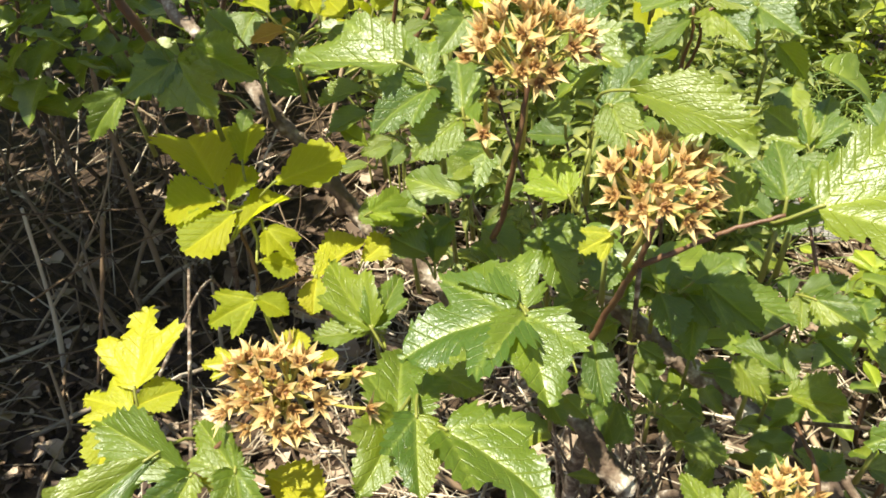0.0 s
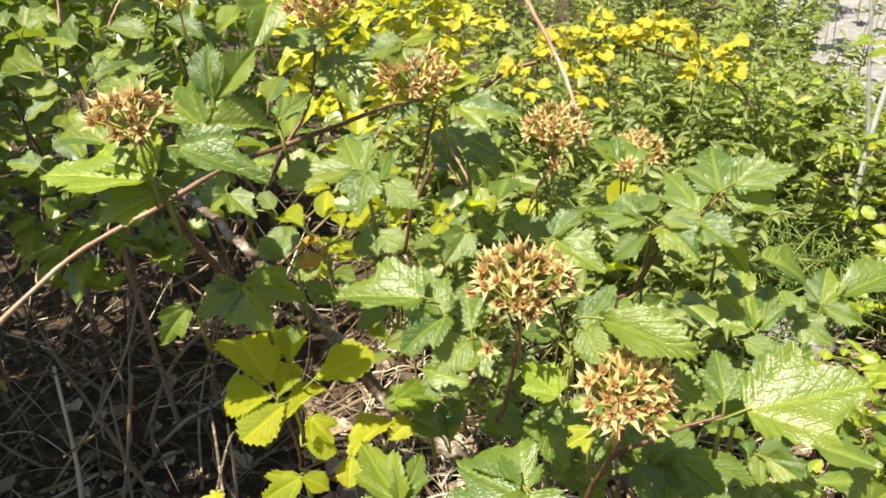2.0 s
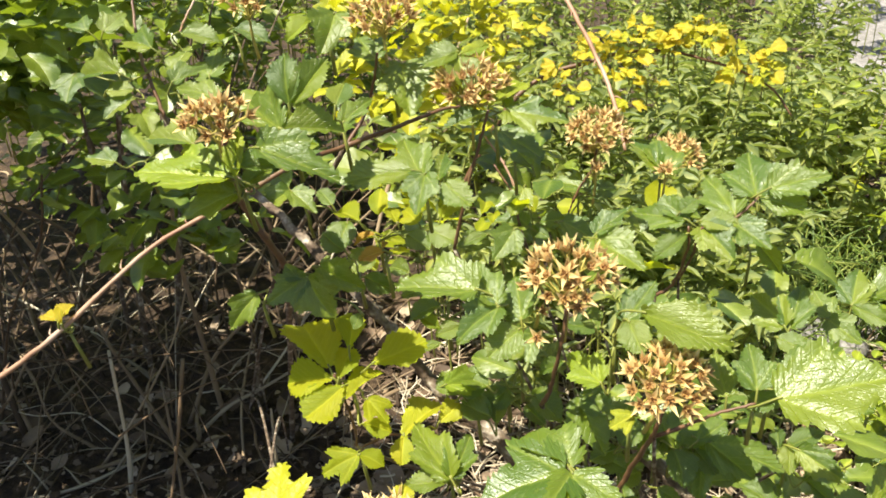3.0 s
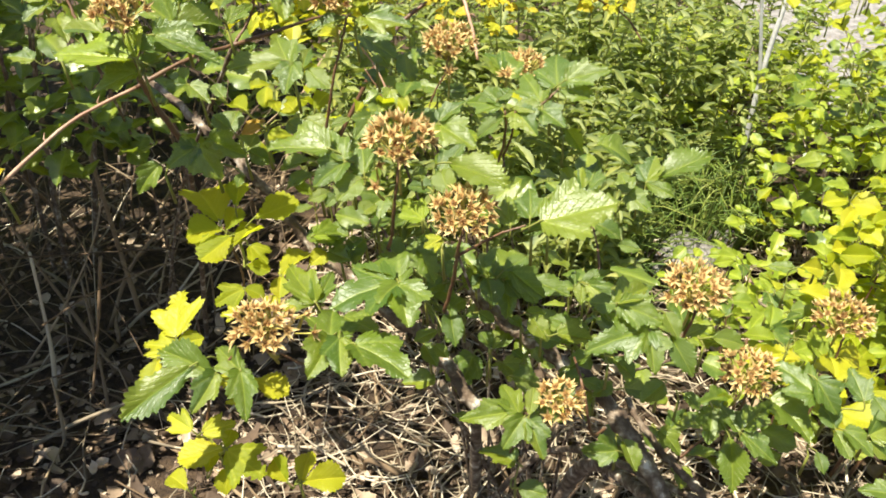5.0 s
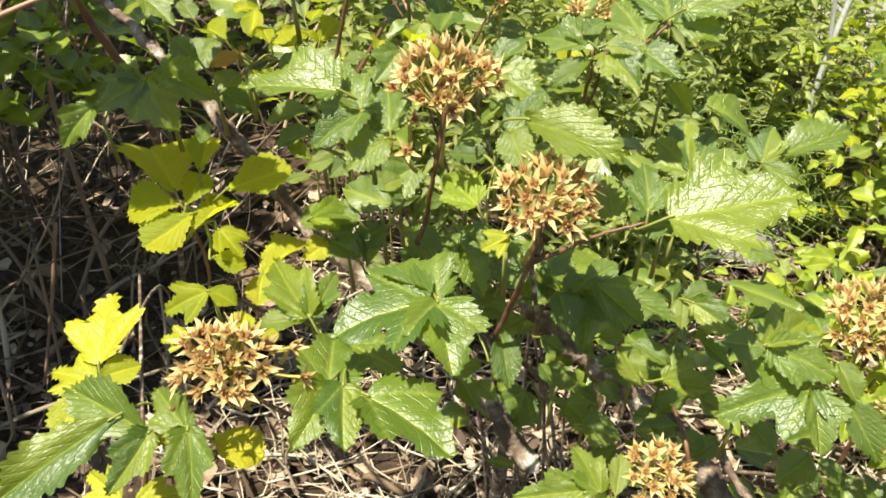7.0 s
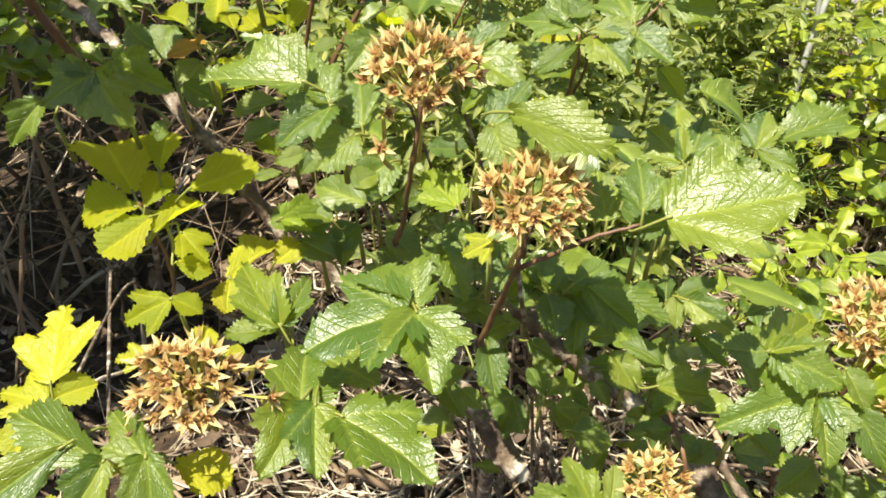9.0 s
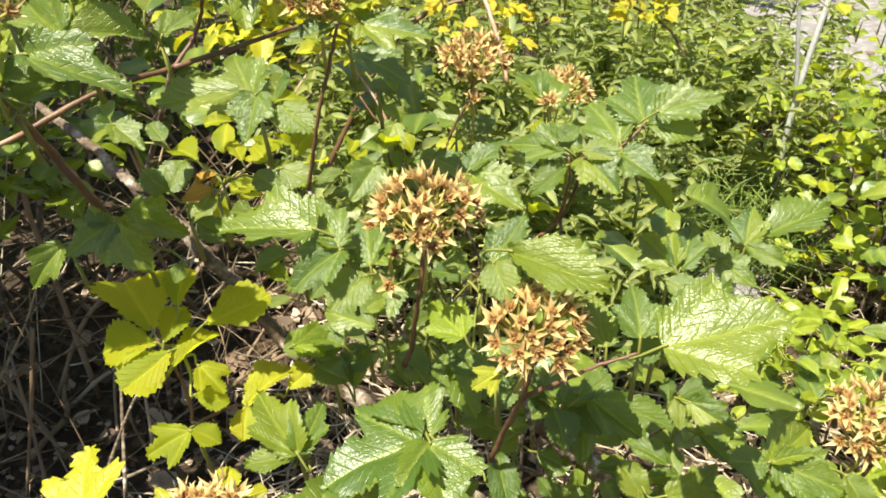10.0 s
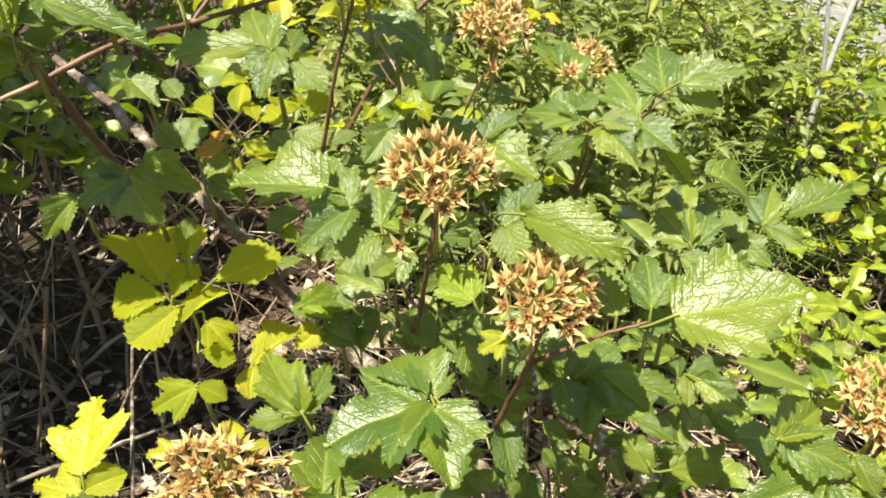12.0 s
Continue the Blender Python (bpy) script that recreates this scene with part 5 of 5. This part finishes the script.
# ---- narrow-leaved undergrowth behind ----
back_rng = random.Random(101)
for cx, cy, rx, top, shoots in [(0.24, 1.06, 0.22, 0.66, 70), (0.66, 1.74, 0.24, 0.60, 60), (0.10, 1.35, 0.34, 0.80, 70), (0.42, 1.50, 0.34, 0.76, 80), (0.85, 1.80, 0.40, 0.60, 70), 
                               (0.15, 2.0, 0.50, 0.86, 80), (0.65, 2.3, 0.5, 0.80, 70), (-0.5, 2.3, 0.6, 0.95, 70), (0.2, 3.0, 0.9, 0.95, 90), (-1.3, 2.2, 0.7, 0.95, 60), (1.1, 3.3, 0.6, 0.9, 60), (-0.9, 3.6, 1.1, 1.0, 80), (1.35, 1.45, 0.3, 0.66, 40)]:
    bush = thing("leafy_bush", "green undergrowth bush with narrow willow-like leaves", "bush", "undergrowth behind the shrub")
    heap = Heap()
    v, f = [], []
    for _ in range(shoots):
        a, r = back_rng.uniform(0, 6.28), rx * back_rng.random() ** 0.6
        x, y = cx + r * math.cos(a), cy + r * math.sin(a)
        z0 = ground_height(x, y)
        hgt = (top - z0) * back_rng.uniform(0.55, 1.1) * (1 - 0.35 * (r / rx) ** 2)
        bend = Vector((back_rng.uniform(-0.12, 0.12), back_rng.uniform(-0.12, 0.06), 0))
        pts = [Vector((x, y, z0)), Vector((x, y, z0)) + bend * 0.3 + UP * hgt * 0.6, Vector((x, y, z0)) + bend + UP * hgt]
        ln = smooth_line(pts, 6)
        tube(v, f, ln, 0.0022, 0.0008, 4)
        n_leaf = int(20 + 20 * hgt)
        low = 0.5 if cy < 1.3 else 0.35
        big = back_rng.uniform(0.8, 1.25)
        for i in range(n_leaf):
            s = low + (1 - low) * (i + back_rng.random()) / n_leaf
            q = s * (len(ln) - 1)
            p = ln[int(q)].lerp(ln[min(int(q) + 1, len(ln) - 1)], q % 1)
            az = i * 2.4 + back_rng.uniform(-0.4, 0.4)
            d = Vector((math.cos(az), math.sin(az), back_rng.uniform(-0.35, 0.8))).normalized()
            n = Vector((-d.x * d.z, -d.y * d.z, 1)) + Vector((back_rng.uniform(-0.4, 0.4), back_rng.uniform(-0.4, 0.4), 0))
            heap.add(back_rng.choice(LANCE_LEAF), leaf_pose(p, p + d * back_rng.uniform(0.024, 0.046) * big, n, back_rng.uniform(0.24, 0.40)))
    tagged(mesh_object("brushwood", v, f, [GREEN_STEM], bush), kind="stuff")
    heap.build("crown", LANCE, bush)

# lime-leaved bushes in front of the gravel
for cx, cy, rx, top, count in ((0.88, 1.16, 0.19, 0.50, 240), (1.08, 1.22, 0.24, 0.60, 300), (1.18, 1.55, 0.26, 0.56, 260), (0.98, 1.02, 0.16, 0.44, 160), (0.80, 1.62, 0.22, 0.52, 220)):
    bush = thing("leafy_bush", "lime-green leafy bush in full sun", "bush", "undergrowth behind the shrub")
    z0 = ground_height(cx, cy)
    v, f = [], []
    for _ in range(16):
        a, r = back_rng.uniform(0, 6.28), rx * back_rng.uniform(0.2, 0.9)
        q = Vector((cx + r * math.cos(a), cy + r * math.sin(a), top - 0.12 * back_rng.random()))
        tube(v, f, smooth_line([Vector((cx + r * 0.3 * math.cos(a), cy + r * 0.3 * math.sin(a), z0)), Vector((cx, cy, z0)).lerp(q, 0.5) + Vector((0, 0, 0.04)), q], 5), 0.003, 0.001, 5)
    tagged(mesh_object("brushwood", v, f, [WOOD], bush), kind="stuff")
    for mat, share in ((LIME, 0.75), (OLIVE, 0.25)):
        heap = Heap()
        leaf_cloud(heap, back_rng, int(count * share), (cx - rx, cy - rx, z0 + 0.08), (cx + rx, cy + rx, top + 0.03), (0.022, 0.042))
        heap.build("crown", mat, bush)

# ---- pale sapling ----
sap = thing("pale_sapling", "young tree with two smooth pale grey stems", "tree")
for pts, r in (([(0.78, 1.41, 0.18), (0.775, 1.40, 0.36), (0.777, 1.40, 0.54), (0.797, 1.41, 0.70), (0.85, 1.44, 1.0), (0.93, 1.50, 1.5)], 0.0065), ([(0.776, 1.40, 0.50), (0.768, 1.40, 0.56), (0.742, 1.40, 0.69), (0.69, 1.41, 1.0), (0.62, 1.42, 1.4)], 0.0042), ([(1.25, 1.75, 0.2), (1.3, 1.8, 0.7), (1.42, 1.9, 1.4)], 0.008)):
    v, f = [], []
    tube(v, f, smooth_line(pts, 8), r, r * 0.6, 8, 0.12, side_rng)
    mesh_object("trunk", v, f, [PALE_BARK], sap)

# ---- grass tuft in the gap ----
tuft_rng = random.Random(55)
v, f = [], []
for _ in range(1500):
    x, y = tuft_rng.uniform(0.38, 0.80), tuft_rng.uniform(0.95, 1.45)
    if (y < 1.22 and x > 0.52) or (y < 1.10 and x > 0.46):
        continue
    z = ground_height(x, y)
    a = tuft_rng.uniform(0, 6.28)
    h = tuft_rng.uniform(0.10, 0.26)
    d = Vector((math.cos(a), math.sin(a), 0)) * tuft_rng.uniform(0.06, 0.22)
    tube(v, f, smooth_line([Vector((x, y, z)), Vector((x, y, z + h * 0.7)) + d * 0.35, Vector((x, y, z + h * 0.8)) + d], 3), 0.0028, 0.0005, 3)
tagged(mesh_object("grass_tuft", v, f, [GRASS]), "fine green grass blades bending over the ground", "grass", kind="stuff")

# ---- pale stones in the gap ----
for sx, sy, sr in ((0.62, 1.20, 0.070), (0.72, 1.28, 0.045), (0.54, 1.15, 0.034)):
    bm = bmesh.new()
    bmesh.ops.create_icosphere(bm, subdivisions=3, radius=1.0)
    for q in bm.verts:
        k = 1 + 0.28 * noise.noise(q.co * 1.4 + Vector((sx * 9, sy * 5, 0))) + 0.08 * noise.noise(q.co * 5)
        q.co = Vector((q.co.x * sr * k, q.co.y * sr * 0.8 * k, q.co.z * sr * 0.55 * k))
    me = bpy.data.meshes.new("stone")
    bm.to_mesh(me)
    bm.free()
    me.materials.append(GRAVEL)
    me.polygons.foreach_set("use_smooth", [True] * len(me.polygons))
    ob = tagged(new("stone", me), "pale grey weathered stone lying in grass", "stone", "stones in the grass")
    ob.location = (sx, sy, ground_height(sx, sy) + sr * 0.25)

# ---- litter on the ground ----
lit_rng = random.Random(202)


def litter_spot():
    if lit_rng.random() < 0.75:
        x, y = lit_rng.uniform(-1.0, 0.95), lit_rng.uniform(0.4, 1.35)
        # litter thinned in the hollow, so bare dark soil stands in for shade
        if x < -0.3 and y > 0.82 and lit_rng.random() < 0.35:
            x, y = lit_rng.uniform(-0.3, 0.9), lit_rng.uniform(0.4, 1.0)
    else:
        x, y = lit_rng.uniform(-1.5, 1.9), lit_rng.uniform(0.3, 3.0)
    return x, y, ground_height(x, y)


heap = Heap()
for _ in range(2600):
    # fewer pale flakes in the hollow, to keep its shade dark
    x, y, z = litter_spot()
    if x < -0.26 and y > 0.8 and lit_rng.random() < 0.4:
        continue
    s = lit_rng.choice((0.012, 0.02, 0.03, 0.042)) * lit_rng.uniform(0.8, 1.2)
    geo_v = []
    bend, curl, wide = lit_rng.uniform(-0.6, 1.6), lit_rng.uniform(-0.3, 1.3), lit_rng.uniform(0.2, 0.42)
    for i in range(6):
        for j in range(5):
            u, w = i / 5, (j - 2) / 2
            hw = wide * math.sin(math.pi * (0.06 + 0.88 * u)) ** 0.8
            geo_v.append((w * hw + lit_rng.uniform(-.07, .07), u + lit_rng.uniform(-.06, .06), bend * (u - 0.5) ** 2 + curl * (w * hw) ** 2 * 2.2 + 0.06 * math.sin(7 * u + 4 * w + bend * 9)))
    geo_f = [(i * 5 + j, i * 5 + j + 1, i * 5 + j + 6, i * 5 + j + 5) for i in range(5) for j in range(4)]
    m = Matrix.Translation((x, y, z + lit_rng.uniform(0.001, 0.022))) @ Euler((lit_rng.uniform(-0.6, 0.6), lit_rng.uniform(-0.6, 0.6), lit_rng.uniform(0, 6.28))).to_matrix().to_4x4() @ Matrix.Scale(s, 4)
    heap.add((geo_v, geo_f), m)
for _ in range(1400):
    x, y = lit_rng.uniform(-0.95, -0.1), lit_rng.uniform(0.42, 0.95)
    s = lit_rng.uniform(0.004, 0.013)
    geo_v = [((j - 1) * 0.3 * (0.5 + (i == 1)) + lit_rng.uniform(-.1, .1), 0.5 * i + lit_rng.uniform(-.1, .1), lit_rng.uniform(-.15, .15)) for i in range(3) for j in range(3)]
    geo_f = [(i * 3 + j, i * 3 + j + 1, i * 3 + j + 4, i * 3 + j + 3) for i in range(2) for j in range(2)]
    m = Matrix.Translation((x, y, ground_height(x, y) + lit_rng.uniform(0.001, 0.008))) @ Euler((lit_rng.uniform(-0.6, 0.6), lit_rng.uniform(-0.6, 0.6), lit_rng.uniform(0, 6.28))).to_matrix().to_4x4() @ Matrix.Scale(s, 4)
    heap.add((geo_v, geo_f), m)
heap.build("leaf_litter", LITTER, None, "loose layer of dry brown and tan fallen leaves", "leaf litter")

v, f = [], []
for _ in range(2500):
    x, y, z = litter_spot()
    # straw thinned at the left to darken it in place of shade
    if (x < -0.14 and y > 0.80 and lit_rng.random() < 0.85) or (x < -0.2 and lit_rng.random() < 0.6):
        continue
    a = lit_rng.uniform(0, 3.14)
    ln = lit_rng.uniform(0.05, 0.20)
    d = Vector((math.cos(a), math.sin(a), 0)) * ln
    c = Vector((x, y, z + lit_rng.uniform(0.006, 0.04)))
    side_d = Vector((-d.y, d.x, 0))
    k1, k2 = lit_rng.uniform(-0.15, 0.15), lit_rng.uniform(-0.15, 0.15)
    tube(v, f, smooth_line([c - d * 0.5 + UP * lit_rng.uniform(-0.01, 0.02), c - d * 0.17 + side_d * k1, c + d * 0.17 + side_d * k2, c + d * 0.5 + UP * lit_rng.uniform(-0.01, 0.03)], 2), lit_rng.uniform(0.0008, 0.0028), 0.0007, 4)
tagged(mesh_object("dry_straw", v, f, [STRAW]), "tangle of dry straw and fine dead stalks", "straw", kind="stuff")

for i in range(130):
    x, y, z = litter_spot()
    a = lit_rng.uniform(0, 3.14)
    ln = lit_rng.uniform(0.1, 0.32)
    d = Vector((math.cos(a), math.sin(a), 0)) * ln
    c = Vector((x, y, z + 0.012))
    r = lit_rng.choice((lit_rng.uniform(0.0014, 0.003), lit_rng.uniform(0.0014, 0.003), lit_rng.uniform(0.003, 0.006)))
    bend = Vector((lit_rng.uniform(-0.04, 0.04), lit_rng.uniform(-0.04, 0.04), lit_rng.uniform(0.0, 0.02)))
    mid = Vector((lit_rng.uniform(-0.03, 0.03), lit_rng.uniform(-0.03, 0.03), lit_rng.uniform(0.0, 0.03)))
    v, f = [], []
    tube(v, f, smooth_line([c - d * 0.5, c - d * 0.2 + mid, c + d * 0.15 + bend, c + d * 0.5 + UP * lit_rng.uniform(0, 0.05)], 5), r, r * 0.55, 7, 0.35, lit_rng, 0.3)
    tagged(mesh_object("dead_twig", v, f, [DRY]), "dry grey-brown twig lying on the leaf litter", "twig", "twigs on the ground")

# dead stems standing in the hollow under the shrub
for i in range(24):
    x, y = lit_rng.uniform(-1.05, -0.02), lit_rng.uniform(0.88, 1.55)
    z = ground_height(x, y)
    h = lit_rng.uniform(0.2, 0.6)
    lean = Vector((lit_rng.uniform(-0.5, 0.5), lit_rng.uniform(-0.25, 0.25), 0)) * lit_rng.choice([0.4, 1.0, 1.6])
    r = lit_rng.uniform(0.0018, 0.0060)
    wig = [Vector((lit_rng.uniform(-0.02, 0.02), lit_rng.uniform(-0.02, 0.02), 0)) for _ in range(4)]
    pts = [Vector((x, y, z)) + wig[k] + (lean * (k / 3) ** 1.3 + UP * h * (k / 3) ** 0.8) for k in range(4)]
    v, f = [], []
    tube(v, f, smooth_line(pts, 5), r, r * 0.45, 6, 0.3, lit_rng)
    tagged(mesh_object("dry_weed", v, f, [DRY]), "leafless dry weed stalk standing under the shrub", "weed", "dry weeds in the hollow")

# bleached upright stalks at the front of the hollow
for x, y, h in ((-0.50, 0.72, 0.16), (-0.44, 0.76, 0.28), (-0.56, 0.84, 0.30), (-0.33, 0.86, 0.18)):
    z = ground_height(x, y)
    r = lit_rng.uniform(0.002, 0.0042)
    lean = Vector((lit_rng.uniform(-0.05, 0.05), lit_rng.uniform(-0.03, 0.03), 0))
    v, f = [], []
    tube(v, f, smooth_line([Vector((x, y, z - 0.01)), Vector((x, y, z + h * 0.4)) + lean * 0.6, Vector((x, y, z + h)) + lean], 5), r, r * 0.5, 6, 0.3, lit_rng, 0.3)
    tagged(mesh_object("dry_weed", v, f, [STRAW]), "bleached broken weed stalk standing in leaf litter", "weed", "dry weeds in the hollow")

# long thin dry shoots crossing the hollow
for i in range(36):
    x0, y0 = lit_rng.uniform(-1.15, -0.2), lit_rng.uniform(0.98, 1.5)
    a = lit_rng.choice([lit_rng.uniform(-0.35, 0.35), lit_rng.uniform(0.6, 1.3), lit_rng.uniform(1.8, 2.6)])
    ln = lit_rng.uniform(0.25, 0.6)
    z0 = ground_height(x0, y0)
    d = Vector((math.cos(a), lit_rng.uniform(-0.3, 0.3), abs(math.sin(a)) * 0.8 + 0.05)) * ln
    p0 = Vector((x0, y0, z0))
    wig = Vector((lit_rng.uniform(-0.05, 0.05), lit_rng.uniform(-0.05, 0.05), lit_rng.uniform(0.02, 0.10)))
    r = lit_rng.uniform(0.0009, 0.0021)
    line = smooth_line([p0, p0 + d * 0.35 + wig, p0 + d * 0.7 + wig, p0 + d], 6)
    v, f = [], []
    tube(v, f, line, r, r * 0.5, 5, 0.3, lit_rng)
    for q in line[4::4]:
        s = Vector((lit_rng.uniform(-1, 1), lit_rng.uniform(-0.6, 0.6), lit_rng.uniform(-0.3, 1))).normalized() * lit_rng.uniform(0.03, 0.11)
        tube(v, f, [q, q + s * 0.5 + UP * 0.006, q + s], r * 0.55, r * 0.25, 4)
    tagged(mesh_object("dry_weed", v, f, [DRY]), "thin branching dry weed arching through the hollow", "weed", "dry weeds in the hollow")

# tangle of fallen dead sticks in the hollow
for i in range(120):
    c = Vector((lit_rng.uniform(-1.0, -0.2), lit_rng.uniform(0.86, 1.42) if i < 90 else lit_rng.uniform(0.55, 0.9), 0))
    c.z = ground_height(c.x, c.y)
    a = lit_rng.uniform(0, 3.14)
    up = lit_rng.choice((0.05, 0.3, 0.7, 1.2) if i < 90 else (0.03, 0.08, 0.3))
    d = Vector((math.cos(a), 0.6 * math.sin(a), up)).normalized() * lit_rng.uniform(0.16, 0.44)
    r = lit_rng.choice((0.0009, 0.0012, 0.0018, 0.0028, 0.0042))
    kink = [Vector((lit_rng.uniform(-0.018, 0.018), lit_rng.uniform(-0.018, 0.018), lit_rng.uniform(-0.006, 0.012))) for _ in range(3)]
    line = smooth_line([c, c + d * 0.33 + kink[0], c + d * 0.66 + kink[1], c + d + kink[2]], 5)
    v, f = [], []
    tube(v, f, line, r, r * 0.45, 6, 0.3, lit_rng, 0.25)
    for q in line[3::3]:
        if lit_rng.random() < 0.6:
            s = Vector((lit_rng.uniform(-1, 1), lit_rng.uniform(-0.6, 0.6), lit_rng.uniform(-0.2, 1))).normalized() * lit_rng.uniform(0.02, 0.09)
            tube(v, f, [q, q + s * 0.5 + UP * 0.004, q + s], r * 0.55, r * 0.2, 4)
    tagged(mesh_object("dead_stick", v, f, [DRY if i % 3 else STRAW]), "dry brown dead stick tangled under the shrub" if i % 3 else "bleached straw-coloured dead stick tangled under the shrub", "stick", "dead sticks in the hollow")
